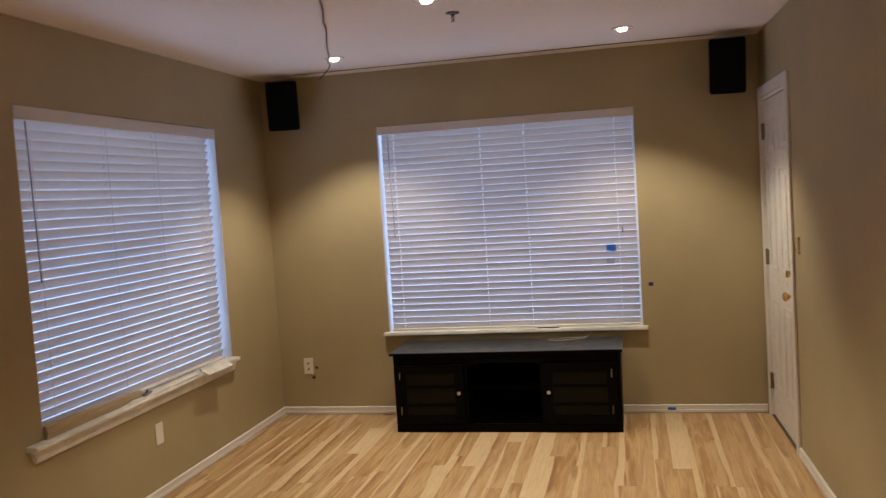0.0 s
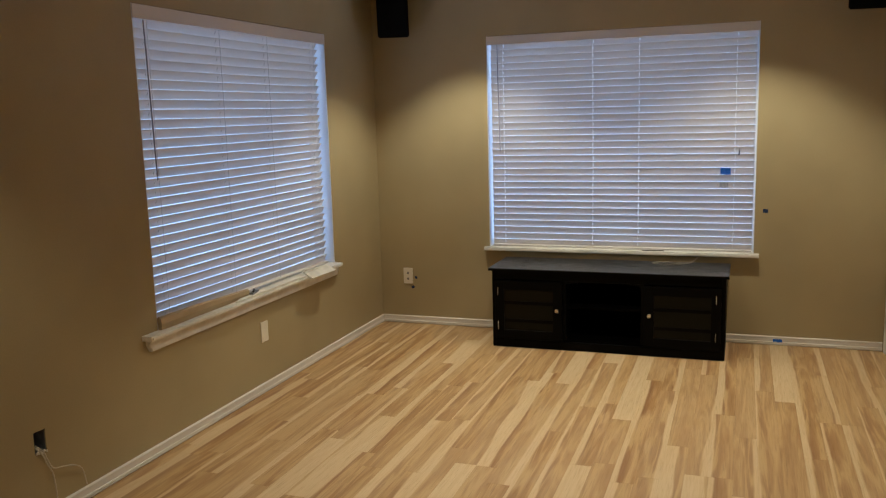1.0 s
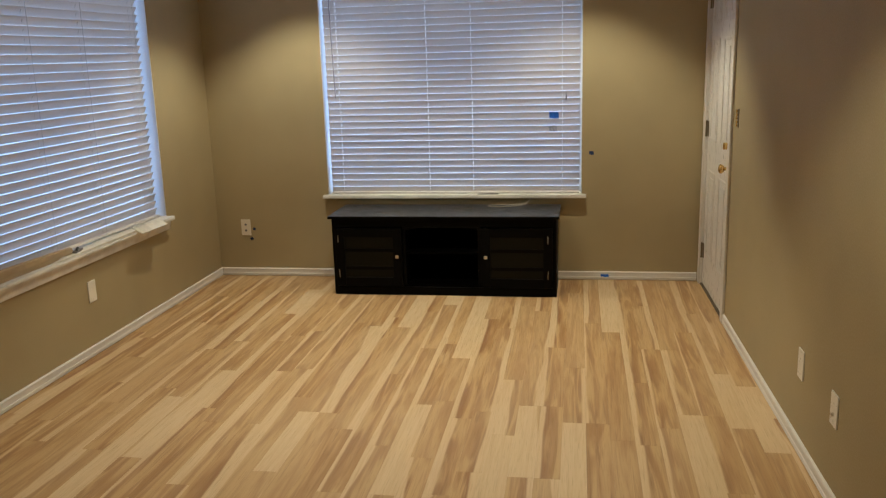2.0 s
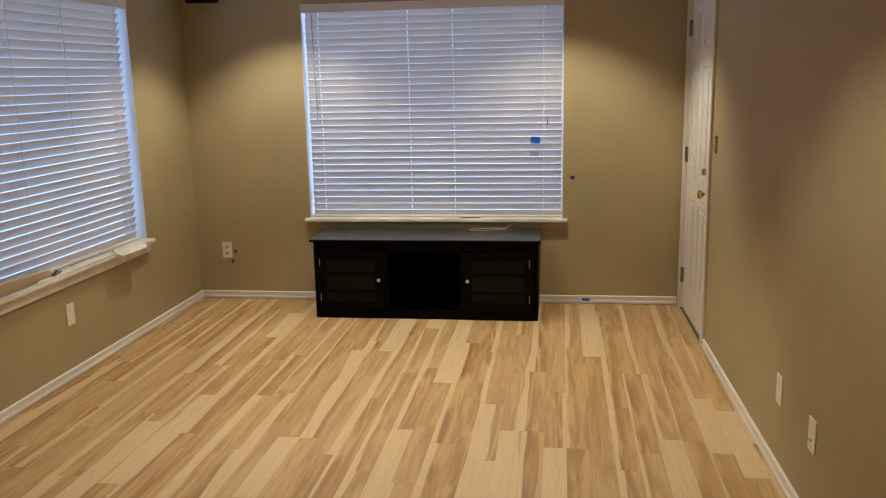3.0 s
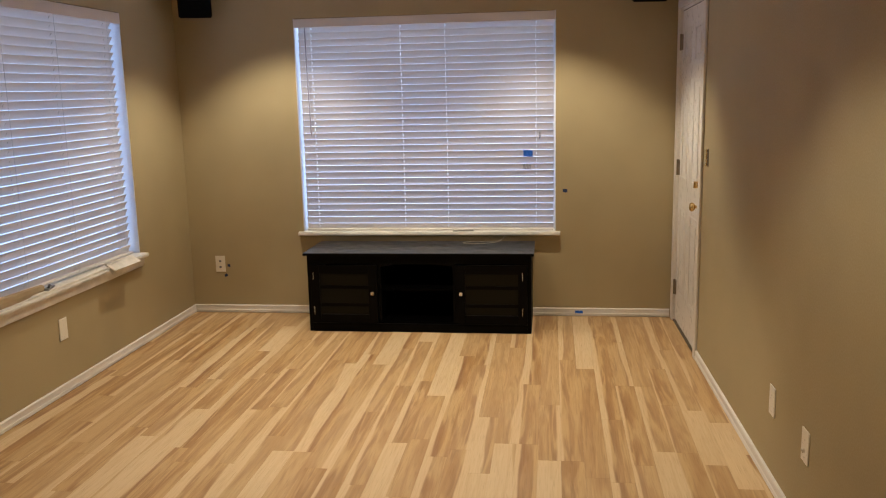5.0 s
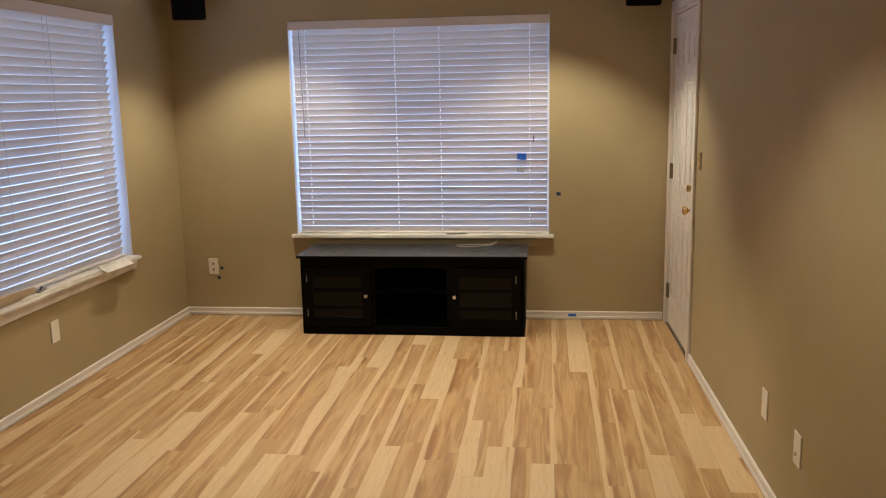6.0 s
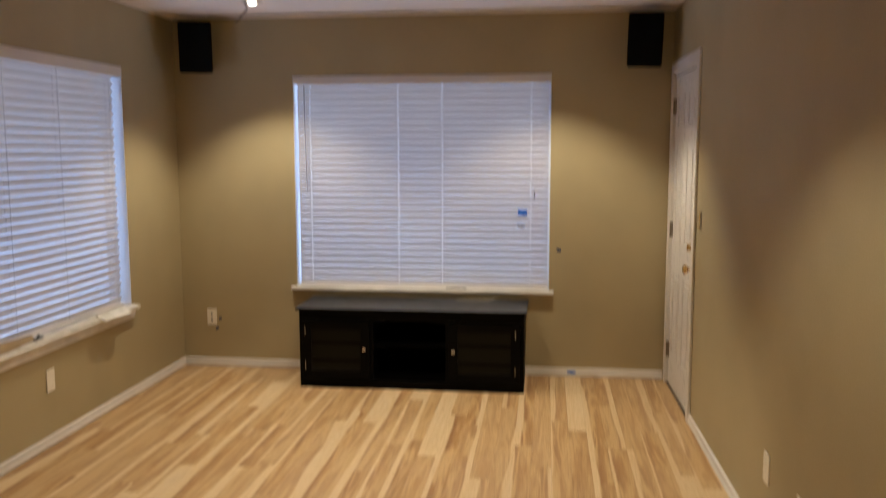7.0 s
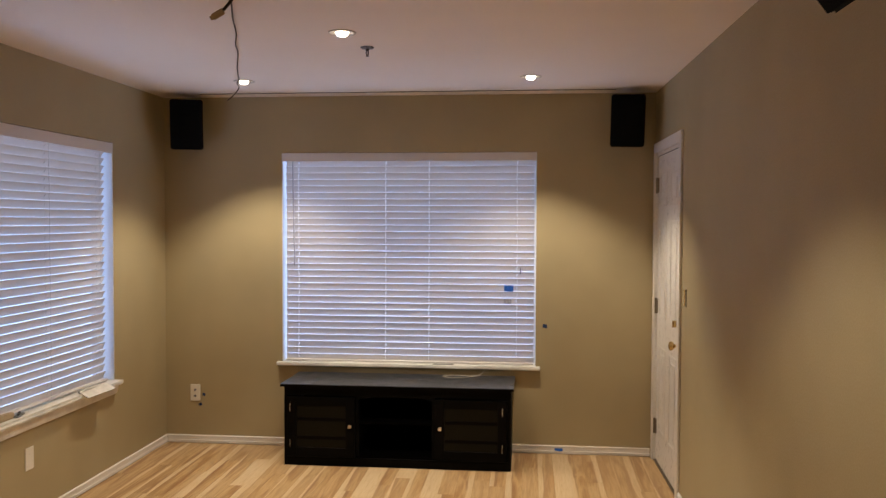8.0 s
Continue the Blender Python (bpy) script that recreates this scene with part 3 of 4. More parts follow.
# ---- loudspeakers ----
def loudspeaker(m, label, w=0.205, h=0.325, d=0.19, back=None):
    s = thing("loudspeaker", label, "loudspeaker", m, group="wall loudspeakers")
    cab = bmesh.new()
    # tapered cabinet, narrower at the back; the front faces local -y
    f = [cab.verts.new((x * w / 2, -d / 2, z * h / 2)) for x, z in ((-1, -1), (1, -1), (1, 1), (-1, 1))]
    r = [cab.verts.new((x * w * 0.34, d / 2, z * h * 0.46)) for x, z in ((-1, -1), (1, -1), (1, 1), (-1, 1))]
    cab.faces.new(f), cab.faces.new(r[::-1])
    for i in range(4):
        cab.faces.new((f[i], r[i], r[(i + 1) % 4], f[(i + 1) % 4]))
    bmesh.ops.bevel(cab, geom=cab.edges[:], offset=0.008, segments=2, affect="EDGES")
    part("cabinet", cab, SPEAKER, s)
    part("grille", B(-w / 2 + 0.010, w / 2 - 0.010, -d / 2 - 0.012, -d / 2 + 0.001, -h / 2 + 0.010, h / 2 - 0.010, 0.005, seg=2), GRILLE, s, "black cloth grille")
    br = bmesh.new()
    box(br, -0.03, 0.03, d / 2 - 0.004, d / 2 + 0.012, -0.05, 0.05, 0.002)
    if back is not None:
        cord(br, [(0, d / 2 + 0.005, 0), (0, d / 2 + back * 0.5, 0.01), (0, d / 2 + back, 0.02)], 0.012, 8, 4)
    part("bracket", br, SPEAKER, s, "black wall bracket")
    return s


loudspeaker(pose(0.241, -0.165, 2.234, 5, 0, 14), "black box loudspeaker mounted high in the room corner", w=0.217, h=0.332, d=0.17, back=0.07)
loudspeaker(pose(3.168, -0.165, 2.236, 5, 2, -12), "black box loudspeaker mounted above the door corner", w=0.217, h=0.332, d=0.17, back=0.07)
loudspeaker(pose(3.230, -3.63, 2.250, 36, 0, -90), "black box loudspeaker bracketed tilted to the plain wall", w=0.18, h=0.29, d=0.13, back=0.09)

# ---- wires on the ceiling ----
solid("speaker_wire", cord(bmesh.new(), [(0.33, -0.19, H - 0.006), (0.9, -0.185, H - 0.004), (1.65, -0.180, H - 0.004), (2.4, -0.188, H - 0.004), (3.08, -0.19, H - 0.006)], 0.0022, 6, 8), DARKWIRE,
      "thin dark speaker wire run along the ceiling edge", "wire")
solid("loose_cable", cord(bmesh.new(), [(1.47, -2.78, H - 0.004), (1.39, -2.52, H - 0.012), (1.30, -2.25, H - 0.010), (1.215, -1.97, H - 0.005), (1.13, -1.74, H - 0.006), (1.065, -1.52, H - 0.005), (0.93, -1.15, H - 0.006), (0.815, -0.80, H - 0.012),
                                      (0.770, -0.70, H - 0.020), (0.768, -0.66, H - 0.042), (0.730, -0.65, H - 0.083), (0.688, -0.65, H - 0.118)], 0.0034, 7, 6), GREYWIRE,
      "grey loose cable sagging along the ceiling past a downlight", "cable")
pl = thing("hanging_plug", "dark wire ending in a flat tan plug below the ceiling", "plug", pose(1.45, -2.62, H))
part("wire", cord(bmesh.new(), [(0.02, -0.10, -0.003), (0.0, -0.03, -0.008), (-0.03, 0.02, -0.022), (-0.062, 0.02, -0.060)], 0.006, 7, 6), DARKWIRE, pl)
PB = pose(-0.082, 0.02, -0.074, 0, -31, 8)
plug_body = box(bmesh.new(), -0.026, 0.024, -0.006, 0.006, -0.013, 0.013, 0.005, m=PB, seg=2)
box(plug_body, -0.034, -0.026, -0.003, 0.003, -0.008, 0.008, 0.001, m=PB)
part("plug_body", plug_body, TAN, pl, "tan plastic plug")

wc = thing("wire_connector", "small tan connector and wire end hanging from the ceiling", "connector", pose(1.69, -2.745, H))
part("connector_body", box(bmesh.new(), -0.022, 0.022, -0.008, 0.008, -0.028, -0.008, 0.004, m=pose(0, 0, 0, 0, 8, 0), seg=2), TAN, wc, "tan plastic connector")
part("wire", cord(bmesh.new(), [(0.0, 0.0, -0.010), (-0.02, -0.02, -0.003), (-0.05, -0.02, -0.004), (-0.062, 0.004, -0.010), (-0.066, 0.014, -0.018)], 0.003, 6, 6), DARKWIRE, wc)


# ---- television stand ----
def tv_stand():
    X0, X1, YF, YB, HT = 0.984, 2.432, -0.458, -0.040, 0.5265
    w, d = X1 - X0, YB - YF
    s = thing("tv_stand", "espresso wooden television stand with two glass doors under window", "tv stand", pose(X0, YF, FZ))
    T = 0.022
    part("tabletop", B(-0.017, w + 0.017, -0.024, d + 0.003, HT - 0.018, HT, 0.004, seg=2), ESPSHEEN, s, "dark espresso top with a grey-blue sheen put into its colour")
    part("edge_band", B(-0.0175, w + 0.0175, -0.0262, -0.0242, HT - 0.0178, HT - 0.0025, 0.0006), ESPRESSO, s, "black front edge of the top")
    part("side_panel", B(0, T, 0.004, d, 0, HT - 0.0185, 0.002), ESPRESSO, s)
    part("side_panel", B(w - T, w, 0.004, d, 0, HT - 0.0185, 0.002), ESPRESSO, s)
    part("back_panel", B(T, w - T, d - 0.008, d - 0.001, 0.05, HT - 0.0185), INNER, s)
    part("bottom_panel", B(T, w - T, 0.02, d - 0.009, 0.05, 0.068), INNER, s)
    part("plinth", B(T, w - T, 0.004, 0.020, 0.0, 0.055, 0.001), ESPRESSO, s)
    part("top_rail", B(T, w - T, 0.004, 0.022, HT - 0.075, HT - 0.019, 0.001), ESPRESSO, s)
    c0, c1 = 0.474, 0.960
    for x in (c0, c1):
        part("divider", B(x - 0.010, x + 0.010, 0.006, d - 0.009, 0.0685, HT - 0.0755, 0.001), ESPRESSO, s)
    part("shelf", B(c0 + 0.0105, c1 - 0.0105, 0.03, d - 0.010, 0.270, 0.286, 0.001), INNER, s)
    for a, b in ((T, c0 - 0.0105), (c1 + 0.0105, w - T)):
        part("shelf", B(a + 0.0005, b - 0.0005, 0.03, d - 0.010, 0.262, 0.278, 0.001), INNER, s)
    # arched lip over the open bay
    lip = bmesh.new()
    n = 14
    for i in range(n + 1):
        u = i / n
        drop = 0.016 * (abs(2 * u - 1) ** 4) + 0.003
        x = c0 + 0.0105 + (c1 - c0 - 0.021) * u
        vs = [lip.verts.new((x, y, z)) for y in (0.006, 0.020) for z in (HT - 0.0755 - drop, HT - 0.0755)]
        if i:
            p = prev
            lip.faces.new((p[0], vs[0], vs[1], p[1])), lip.faces.new((p[2], p[3], vs[3], vs[2])), lip.faces.new((p[0], p[2], vs[2], vs[0])), lip.faces.new((p[1], vs[1], vs[3], p[3]))
        prev = vs
    part("arched_rail", lip, ESPRESSO, s)
    for a, b, hinge, knob in ((0.024, c0 - 0.012, 0.043, 0.432), (c1 + 0.012, w - 0.024, w - 0.054, 1.004)):
        z0, z1 = 0.062, HT - 0.080
        dr = part("door", bmesh.new(), ESPRESSO, s, "dark framed glass door")
        bm = bmesh.new()
        fw = 0.058
        box(bm, a, a + fw, -0.014, 0.003, z0, z1, 0.0015), box(bm, b - fw, b, -0.014, 0.003, z0, z1, 0.0015)
        box(bm, a + fw, b - fw, -0.013, 0.003, z0, z0 + fw, 0.0015), box(bm, a + fw, b - fw, -0.013, 0.003, z1 - fw, z1, 0.0015)
        bmesh.ops.recalc_face_normals(bm, faces=bm.faces[:])
        bm.to_mesh(dr.data)
        bm.free()
        part("glass_panel", B(a + fw, b - fw, -0.004, 0.000, z0 + fw, z1 - fw), DARKGLASS, dr, "smoked glass panel")
        # Added bars on the opaque glass, standing for the shelf edges behind it.
        for gz in (0.182, 0.300):
            part("shelf_edge_bar", B(a + fw + 0.0005, b - fw - 0.0005, -0.0065, -0.0042, gz - 0.011, gz + 0.011, 0.0008), ESPRESSO, dr)
        kb = bmesh.new()
        box(kb, knob - 0.011, knob + 0.011, -0.036, -0.024, 0.253, 0.275, 0.004, seg=2)
        turned(kb, [(0.006, 0), (0.005, 0.012)], m=pose(knob, -0.013, 0.264, 90, 0, 0), steps=10)
        part("knob", kb, NICKEL, dr, "square brushed nickel knob")
        for hz in (0.146, 0.376):
            part("hinge", B(hinge - 0.0018, hinge + 0.0018, -0.0175, -0.0142, hz - 0.026, hz + 0.026, 0.001), NICKEL, dr)
    return s


tv_stand()
solid("looped_cord", cord(bmesh.new(), [(2.255, -0.012, 0.592), (2.245, -0.030, 0.585), (2.215, -0.075, 0.562), (2.18, -0.105, 0.5572), (2.08, -0.150, 0.557), (2.0, -0.148, 0.557), (1.97, -0.118, 0.557), (2.01, -0.085, 0.557), (2.10, -0.075, 0.558),
                                        (2.19, -0.085, 0.562), (2.225, -0.065, 0.570)], 0.0019, 7, 6), PALEWIRE, "pale cord looped on the dark stand top", "cord")
solid("pencil", cord(bmesh.new(), [(1.89, -0.018, 0.6195), (2.03, -0.012, 0.6195)], 0.0036, 6, 1), SLOT, "thin dark stick lying on the white sill", "stick")


# ---- things on the west sill ----
bm = bmesh.new()
n = 12
pr = [(-0.004, 0.0), (0.012, 0.0), (0.016, 0.030), (0.012, 0.060), (-0.001, 0.068), (-0.010, 0.058)]
sweep(bm, pr, [(0.008 + 0.002 * math.sin(i), -2.542 + i * 0.74 / n, 0.6075) for i in range(n + 1)])
for v in bm.verts:
    v.co.z = 0.6075 + (v.co.z - 0.6075) * (0.9 - 0.32 * max(0.0, (v.co.y + 2.542) / 0.74) ** 1.6)
solid("loose_board", bm, BAREWOOD, "bare tan board lying on sill against the blind", "board")
bm = box(bmesh.new(), -0.036, 0.038, -0.140, 0.140, -0.004, 0.004, 0.0015, m=pose(0.066, -1.085, 0.6105, 0, 27, -3))
box(bm, -0.036, -0.022, -0.140, 0.020, 0.004, 0.009, 0.0015, m=pose(0.066, -1.085, 0.6105, 0, 27, -3))
solid("loose_trim_piece", bm, PALEWOOD, "loose white trim piece sloping over the sill edge", "trim piece")
# thin cover board with a splintered south end
bm = bmesh.new()
split_end = random.Random(8)
cover = [(0.006 + 0.0075 * k, -1.855 - 0.021 * k + 0.030 * split_end.uniform(-1, 1)) for k in range(7)]
rim = [(0.004, -1.215), *cover, (0.0545, -1.215)]
lo = [bm.verts.new((x, y, 0.6075)) for x, y in rim]
hi = [bm.verts.new((x, y, 0.6145 + 0.002 * split_end.random() * (y < -1.5))) for x, y in rim]
bm.faces.new(lo[::-1]), bm.faces.new(hi)
for k in range(len(rim)):
    q = (k + 1) % len(rim)
    bm.faces.new((lo[k], lo[q], hi[q], hi[k]))
solid("sill_cover_board", bm, PALEWOOD, "thin white cover board with splintered end on sill", "board")
sp = thing("latch", "small dark metal latch lying on the worn sill", "latch", pose(0.022, -1.765, 0.6165, 0, 0, 12))
part("latch_base", B(-0.014, 0.014, -0.045, 0.045, 0.0, 0.010, 0.003), STEEL, sp)
part("latch_arm", box(bmesh.new(), -0.006, 0.006, -0.035, 0.040, 0.010, 0.017, 0.003, m=pose(0, 0, 0, 0, 0, 16)), SLOT, sp)


# ---- wall plates: the plate faces local -y ----
def wall_plate(m, label, style, category="wall plate"):
    p = thing("wall_plate", label, category, m, group="wall plates")
    part("cover", B(-0.036, 0.036, -0.006, -0.0005, -0.058, 0.058, 0.0025, seg=2), PLATE, p)
    if style == "jacks":
        for z in (-0.022, 0.020):
            part("jack", turned(bmesh.new(), [(0.008, 0.0), (0.008, 0.004), (0.005, 0.006), (0.0, 0.006)], m=pose(0, -0.006, z, 90, 0, 0), steps=14), STEEL, p)
    elif style == "coax":
        part("jack", turned(bmesh.new(), [(0.007, 0.0), (0.007, 0.006), (0.004, 0.009), (0.0, 0.009)], m=pose(0, -0.006, -0.016, 90, 0, 0), steps=14), NICKEL, p)
    for z in (-0.048, 0.048):
        part("screw", turned(bmesh.new(), [(0.003, 0), (0.0026, 0.001), (0, 0.0012)], m=pose(0, -0.006, z, 90, 0, 0), steps=10), PLATE, p)
    return p


wall_plate(pose(0.213, 0, 0.382), "ivory wall plate with two metal jacks", "jacks")
wall_plate(pose(0, -1.652, 0.372, 0, 0, 90), "ivory blank wall plate under the worn sill", "blank")
EF = lambda u, z: EAST @ pose(0, -u, z, 0, 0, -90)
wall_plate(EF(2.462, 0.367), "ivory blank wall plate low on the plain wall", "blank")
wall_plate(EF(2.872, 0.362), "ivory wall plate with one metal cable jack", "coax")

ob = thing("open_outlet_box", "open outlet box with torn edge and pale wires hanging out", "outlet box", pose(0, -3.274, 0.355, 0, 0, 90))
bm = bmesh.new()
box(bm, -0.0285, -0.0270, 0.004, 0.060, -0.0425, 0.0425), box(bm, 0.0270, 0.0285, 0.004, 0.060, -0.0425, 0.0425)
box(bm, -0.0270, 0.0270, 0.004, 0.060, 0.0410, 0.0425), box(bm, -0.0270, 0.0270, 0.004, 0.060, -0.0425, -0.0410)
box(bm, -0.0270, 0.0270, 0.058, 0.060, -0.0410, 0.0410)
part("metal_box", bm, STEEL, ob, "dull grey metal box")
bm = bmesh.new()
crumb = random.Random(5)
for i in range(9):
    cx = -0.026 + i * 0.0062
    box(bm, cx, cx + 0.006, -0.004 - 0.002 * crumb.random(), -0.0005, -0.052 + 0.008 * crumb.random(), -0.041 + 0.008 * crumb.random(), 0.001)
part("torn_edge", bm, PALEWOOD, ob, "crumbling white torn edge")
part("wire", cord(bmesh.new(), [(-0.010, 0.030, -0.02), (-0.012, -0.008, -0.036), (-0.004, -0.016, -0.060), (0.012, -0.013, -0.095), (0.034, -0.012, -0.14), (0.042, -0.012, -0.20), (0.040, -0.018, -0.318)], 0.0032, 7, 6), PALEWIRE, ob)
part("wire", cord(bmesh.new(), [(0.002, 0.030, -0.022), (0.000, -0.012, -0.040), (0.010, -0.018, -0.075), (0.034, -0.018, -0.118), (0.085, -0.020, -0.132), (0.140, -0.020, -0.150), (0.180, -0.018, -0.185), (0.196, -0.018, -0.255)], 0.0027, 7, 6), PALEWIRE, ob)

# ---- tape ----
def tape(m, w, h, mat, label):
    bm = bmesh.new()
    n = 5
    top = [bm.verts.new((-w / 2 + w * i / n, -0.0012 - 0.0012 * (i % 2), h / 2 - 0.002 * ((i * 3) % 2))) for i in range(n + 1)]
    low = [bm.verts.new((-w / 2 + w * i / n + 0.003, -0.0012 - 0.0012 * ((i + 1) % 2), -h / 2 + 0.002 * ((i * 2) % 3))) for i in range(n + 1)]
    for i in range(n):
        bm.faces.new((top[i], low[i], low[i + 1], top[i + 1]))
    r = bmesh.ops.extrude_face_region(bm, geom=bm.faces[:])
    bmesh.ops.translate(bm, verts=[v for v in r["geom"] if isinstance(v, bmesh.types.BMVert)], vec=(0, 0.0008, 0))
    ob = solid("painters_tape", bm, mat, label, "tape", group="bits of painter's tape")
    ob.matrix_world = m
    return ob


tape(pose(2.400, BY - 0.024, 1.137, 6, 3, 0), 0.062, 0.046, BLUETAPE, "bright blue painter's tape stuck on the blind")
# Grey sheet put where the blue tape's shadow shows on the slats.
tape(pose(2.392, BY - 0.034, 1.048, 3, 3, 0), 0.052, 0.034, TAPESHADOW, "dull grey sheet on the blind standing for the tape's shadow")
tape(pose(2.645, 0, 0.888, 0, 5, 0), 0.030, 0.026, SHADETAPE, "small blue tape square on the tan wall, coloured as shaded")
tape(pose(2.742, -0.0125, FZ + 0.030, 0, 2, 0), 0.054, 0.022, BLUETAPE, "blue painter's tape strip on the baseboard")
tape(pose(0.272, 0, 0.370, 0, 8, 0), 0.020, 0.022, SHADETAPE, "tiny blue tape beside the wall plate, coloured as shaded")
tape(pose(0.247, 0, 0.298, 0, -30, 0), 0.022, 0.022, SHADETAPE, "tiny blue tape below the wall plate, coloured as shaded")
hk = cord(bmesh.new(), [(2.480, BY - 0.032, 1.275), (2.482, BY - 0.036, 1.255), (2.478, BY - 0.034, 1.238)], 0.004, 6, 4)
solid("cord_end", hk, SLOT, "tiny dark cord end on the blind", "cord end")


# ---- door in the east wall: local frame x into the wall (+) / room (-), y along (negative southwards) ----
def door_unit():
    d = thing("door_1", "closed white six-panel door with brass knob and hinges", "door", EAST, kind="structure")
    y0, y1, top = -0.862, -0.083, 2.013
    # leaf with raised panels, its face 8 mm behind the wall face
    leaf = bmesh.new()
    box(leaf, 0.008, 0.045, y0, y1, FZ + 0.012, top)
    leaf_ob = part("door_leaf", leaf, DOORW, d)
    w = y1 - y0
    for c in (0.27, 0.73):
        for z0, z1 in ((1.69, 1.90), (0.985, 1.60), (0.25, 0.80)):
            ya, yb = y0 + w * c - 0.115, y0 + w * c + 0.115
            bm = bmesh.new()
            # sunk border moulding and a raised field
            for a0, a1, b0, b1 in ((ya, ya + 0.018, z0, z1), (yb - 0.018, yb, z0, z1), (ya + 0.018, yb - 0.018, z0, z0 + 0.018), (ya + 0.018, yb - 0.018, z1 - 0.018, z1)):
                box(bm, 0.002, 0.0085, a0, a1, b0, b1, 0.003)
            box(bm, 0.003, 0.0085, ya + 0.045, yb - 0.045, z0 + 0.045, z1 - 0.045, 0.005)
            part("panel", bm, DOORW, leaf_ob)
    cas = bmesh.new()
    for a0, a1, b0, b1 in ((-0.080, -0.020, FZ, 2.100), (-0.926, -0.865, FZ, 2.100), (-0.865, -0.080, 2.034, 2.100)):
        box(cas, -0.016, -0.0005, a0, a1, b0, b1, 0.004, seg=2)
    part("casing", cas, TRIM, d, "white door casing")
    st = bmesh.new()
    for a0, a1, b0, b1 in ((-0.0815, -0.0755, FZ, 2.034), (-0.884, -0.8635, FZ, 2.034), (-0.8635, -0.0815, 2.018, 2.0345)):
        box(st, 0.0, 0.10, a0, a1, b0, b1)
    box(st, 0.046, 0.075, -0.8635, -0.0815, FZ + 0.012, 2.018)
    part("jamb", st, TRIM, d)
    # Black strip added in the head gap to stand for its shade.
    part("gap_shade_strip", B(0.009, 0.020, y0 + 0.001, y1 - 0.001, top + 0.0005, 2.0178), SLOT, d, "black strip standing for shade in the gap above the door")
    part("threshold", B(-0.006, 0.10, -0.863, -0.082, FZ + 0.0005, FZ + 0.010, 0.003), THRESH, d, "dark worn threshold")
    for z in (0.257, 1.045, 1.826):
        h = bmesh.new()
        box(h, 0.001, 0.0075, -0.111, -0.0835, z - 0.048, z + 0.048, 0.001)
        turned(h, [(0, -0.05), (0.007, -0.05), (0.007, 0.05), (0, 0.05)], m=pose(-0.002, -0.0815, z), steps=10)
        part("hinge", h, OLDBRASS, d, "tarnished brass hinge")
    ky = y0 + 0.042
    k = turned(bmesh.new(), [(0, 0), (0.032, 0), (0.031, 0.006), (0.013, 0.010), (0.009, 0.014), (0.009, 0.024), (0.014, 0.027), (0.022, 0.033), (0.026, 0.040), (0.025, 0.048), (0.019, 0.054), (0.010, 0.057), (0, 0.058)], m=pose(0.0075, ky, 0.888, 0, -90, 0))
    part("door_knob", k, BRASS, d, "polished brass knob", smooth=True)
    bolt = turned(bmesh.new(), [(0, 0), (0.030, 0), (0.029, 0.007), (0.020, 0.012), (0.010, 0.014), (0, 0.014)], m=pose(0.0075, ky, 1.012, 0, -90, 0))
    box(bolt, -0.030, -0.005, ky - 0.005, ky + 0.005, 0.994, 1.032, 0.004, seg=2)
    part("deadbolt", bolt, BRASS, d, "brass deadbolt thumb turn", smooth=True)
    part("strike_plate", B(0.0005, 0.0022, y0 - 0.0013, y0 + 0.022, 0.83, 0.90), OLDBRASS, d)
    return d


door_unit()
ch = thing("door_chain_keeper", "ornate tarnished brass chain keeper beside the door", "door chain", EAST @ pose(0, -1.055, 1.183))
bm = box(bmesh.new(), -0.004, -0.0005, -0.012, 0.012, -0.048, 0.048, 0.001)
part("back_plate", bm, OLDBRASS, ch)
bm = bmesh.new()
for i in range(5):
    turned(bm, [(0.0, -0.006), (0.007, -0.003), (0.008, 0.0), (0.007, 0.003), (0, 0.006)], m=pose(-0.010, 0.004 * (-1) ** i, -0.036 + 0.018 * i, 0, 90, 0), steps=10)
part("chain", bm, BRASS, ch)

# ---- floor boards (last: many small pieces) ----
floor = solid("floor", B(-0.1, 3.8, SOUTH - 0.1, 0.1, -0.06, FZ - 0.0125), THRESH, "hickory laminate floor of tan and pale boards", "floor", "structure")
GAP = 0.0003
meshes = {}


def plank_mesh(w, l):
    key = (round(w, 3), round(l, 3))
    if key not in meshes:
        bm = bmesh.new()
        e, hw, hl = 0.0003, w / 2 - GAP / 2, l / 2 - GAP / 2
        lo = [bm.verts.new((x * hw, y * hl, -0.012)) for x, y in ((-1, -1), (1, -1), (1, 1), (-1, 1))]
        md = [bm.verts.new((x * hw, y * hl, -e)) for x, y in ((-1, -1), (1, -1), (1, 1), (-1, 1))]
        hi = [bm.verts.new((x * (hw - e), y * (hl - e), 0)) for x, y in ((-1, -1), (1, -1), (1, 1), (-1, 1))]
        bm.faces.new(hi)
        for a, b in ((lo, md), (md, hi)):
            for i in range(4):
                bm.faces.new((a[i], a[(i + 1) % 4], b[(i + 1) % 4], b[i]))
        meshes[key] = mesh_of("plank", bm, PLANK)
    return meshes[key]


rng = random.Random(23)
rest = bmesh.new()
LENGTHS = [0.55, 0.65, 0.80, 0.95, 1.15]
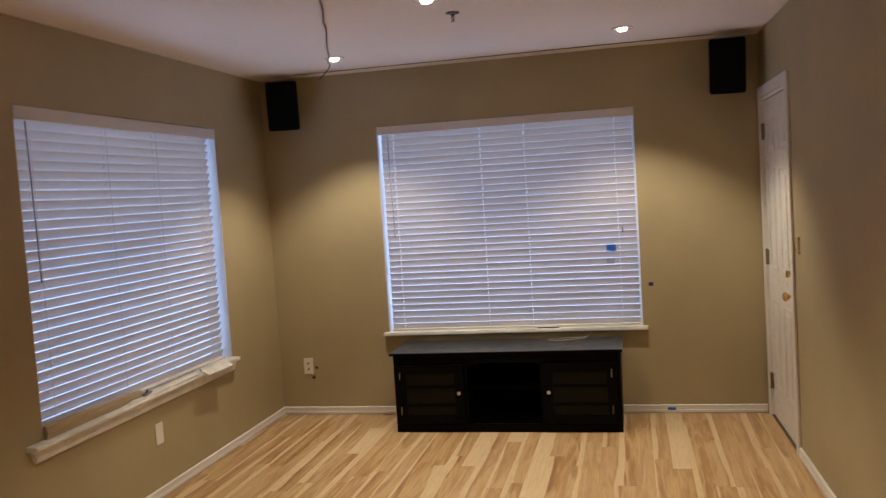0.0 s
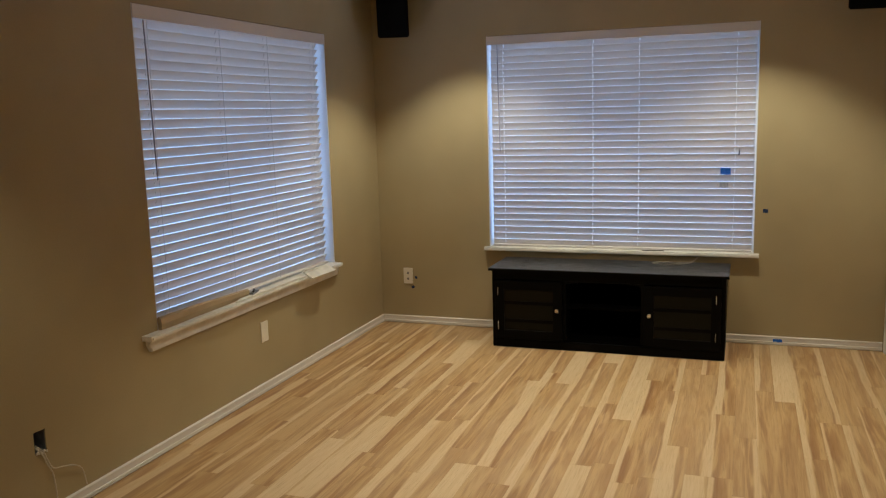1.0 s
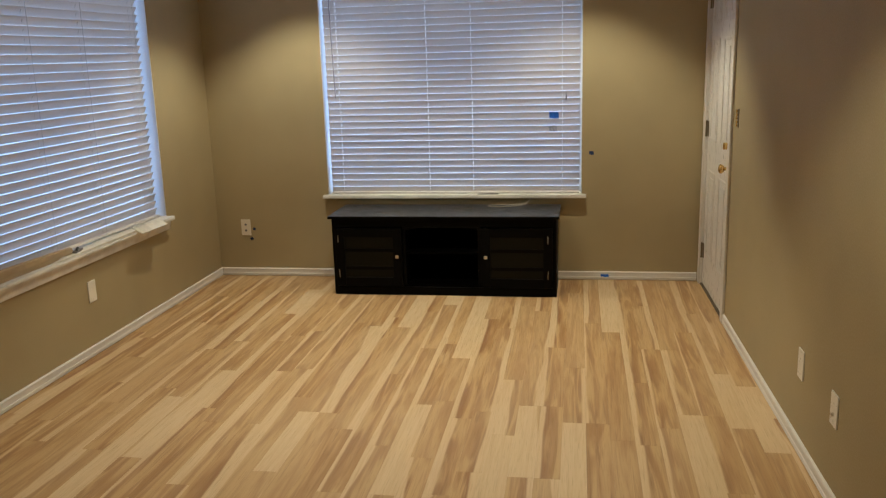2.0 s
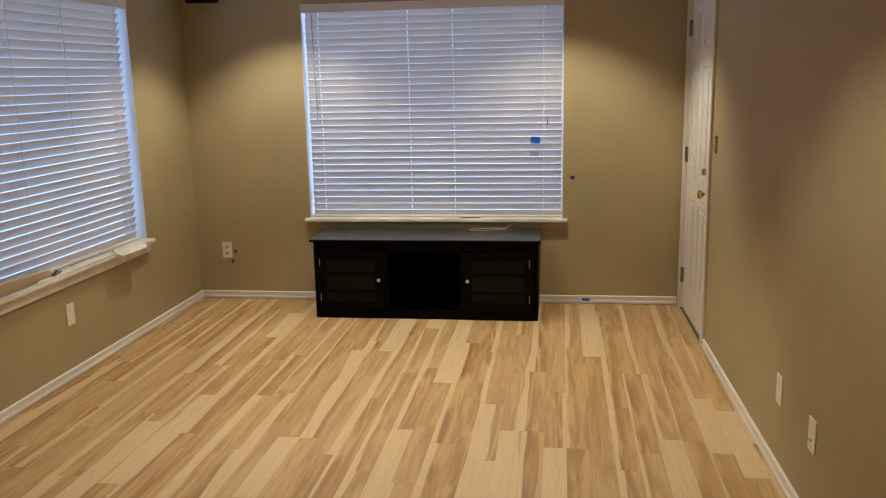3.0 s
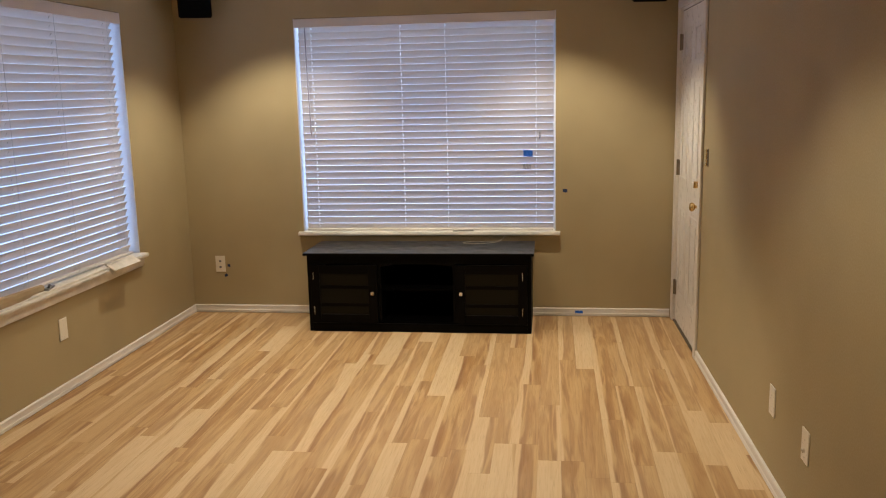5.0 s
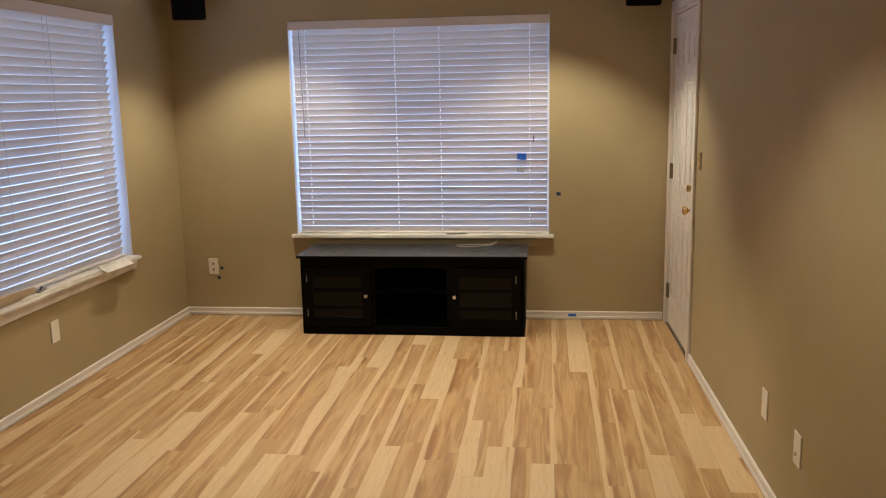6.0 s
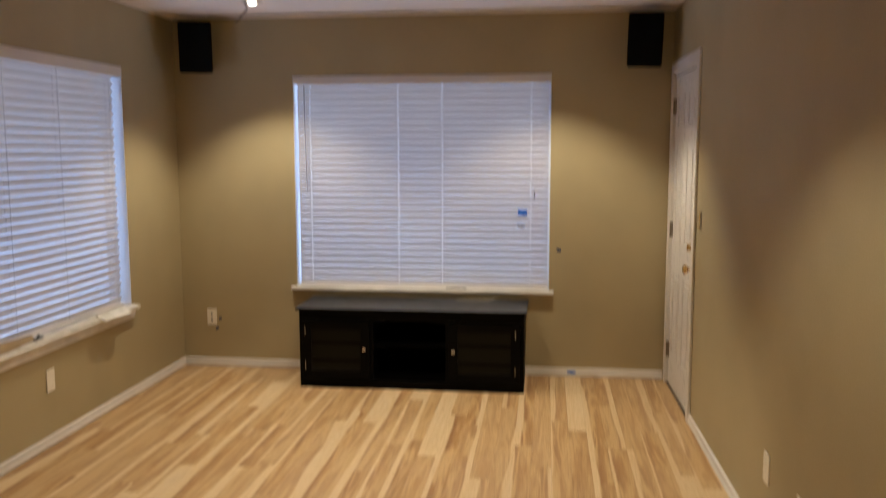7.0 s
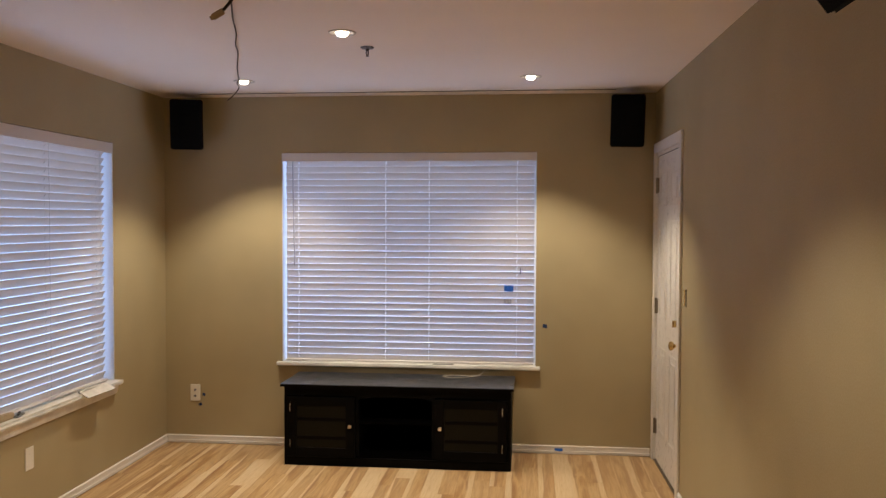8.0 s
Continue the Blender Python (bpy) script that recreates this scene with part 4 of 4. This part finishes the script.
# boards by column: where each begins, and how much of its width is pale sapwood (negative: along the west edge, 1: right across, None: as it falls)
WEST_BOARDS = {1: ((-1.40, -0.5),), 3: ((0, 0.4),), 4: ((-1.14, 0),), 5: ((0, 0.45),), 7: ((-1.417, 0.35), (-2.197, 1)), 9: ((0, -0.6), (-2.311, -0.3)), 11: ((0, -0.2), (-1.217, -0.35), (-1.841, -0.7)),
               13: ((0, -0.25), (-2.152, -0.35)), 14: ((-2.31, 1),), 15: ((0, -0.3), (-0.93, -0.7), (-2.314, 0)), 16: ((0, 1), (-1.113, 0.28), (-2.469, 0)),
               17: ((0, -0.3), (-1.836, -0.25)), 18: ((0, 1), (-0.655, -0.25)), 19: ((0, -0.35), (-1.376, -0.4), (-2.187, 1))}
EAST_BOARDS = {20: ((-0.45, 1), (-1.592, 0)), 21: ((-0.93, -0.35), (-2.317, -0.45)), 22: ((0, 0.4), (-1.09, 0.35)), 23: ((0, 0), (-1.861, -0.75), (-2.463, 1)), 24: ((-2.16, None),),
               25: ((0, -0.5), (-1.393, -0.15), (-2.16, -0.25)), 26: ((0, 0), (-1.682, 0.25), (-2.319, 1)), 27: ((0, -0.4), (-0.97, -0.15), (-2.319, 0)),
               28: ((0, 1), (-1.122, 0), (-2.47, 0)), 29: ((-0.493, -0.4), (-1.852, -0.3)), 30: ((0, 0.4), (-0.608, 0.38), (-1.386, -0.2)), 31: ((0, 0), (-1.389, -0.35), (-2.196, 1)),
               32: ((0, 0.25), (-1.10, -0.12)), 33: ((0, -0.3), (-1.709, 1), (-2.314, -0.1)), 34: ((-1.855, 1), (-2.521, 0))}
for col in range(37):
    x = PX + PW * col
    known = WEST_BOARDS.get(col, ()) + EAST_BOARDS.get(col, ())
    ends = [-0.002]
    for stop in (*(far for far, _ in known if far), SOUTH):
        while ends[-1] > stop:
            if ends[-1] - stop < 1.45 and stop != SOUTH:
                ends.append(stop)
                break
            ends.append(ends[-1] - rng.choice(LENGTHS) + (0.05 * rng.randrange(0, 9) if len(ends) == 1 else 0.0))
    for a, b in zip(ends, ends[1:]):
        if b > -4.6:
            o = new("plank", plank_mesh(PW, a - b))
            o.parent = floor
            o.matrix_basis = pose(x + PW / 2, (a + b) / 2, FZ)
            u = rng.random()
            edge, east_side, wander = 0.62 if u < 0.30 else rng.uniform(0.14, 0.40) if u < 0.97 else rng.uniform(-0.5, 0.0), rng.randrange(2), 1.0
            sap = next((v for far, v in known[::-1] if a < far + 0.01 and a > -2.6), None)
            if sap is not None:
                edge, east_side, wander = 0.48 - 0.74 * abs(sap), int(sap > 0), 0.45
                edge = -0.98 if sap == 1 else 0.8 if sap == 0 else edge
            o.color = ((edge + 1) / 2, east_side, wander, 1)
        elif a > SOUTH:
            box(rest, x + GAP, x + PW - GAP, max(b, SOUTH) + GAP, a - GAP, FZ - 0.012, FZ)
tagged(part("plank_rest", rest, PLANKREST, floor), kind="stuff")
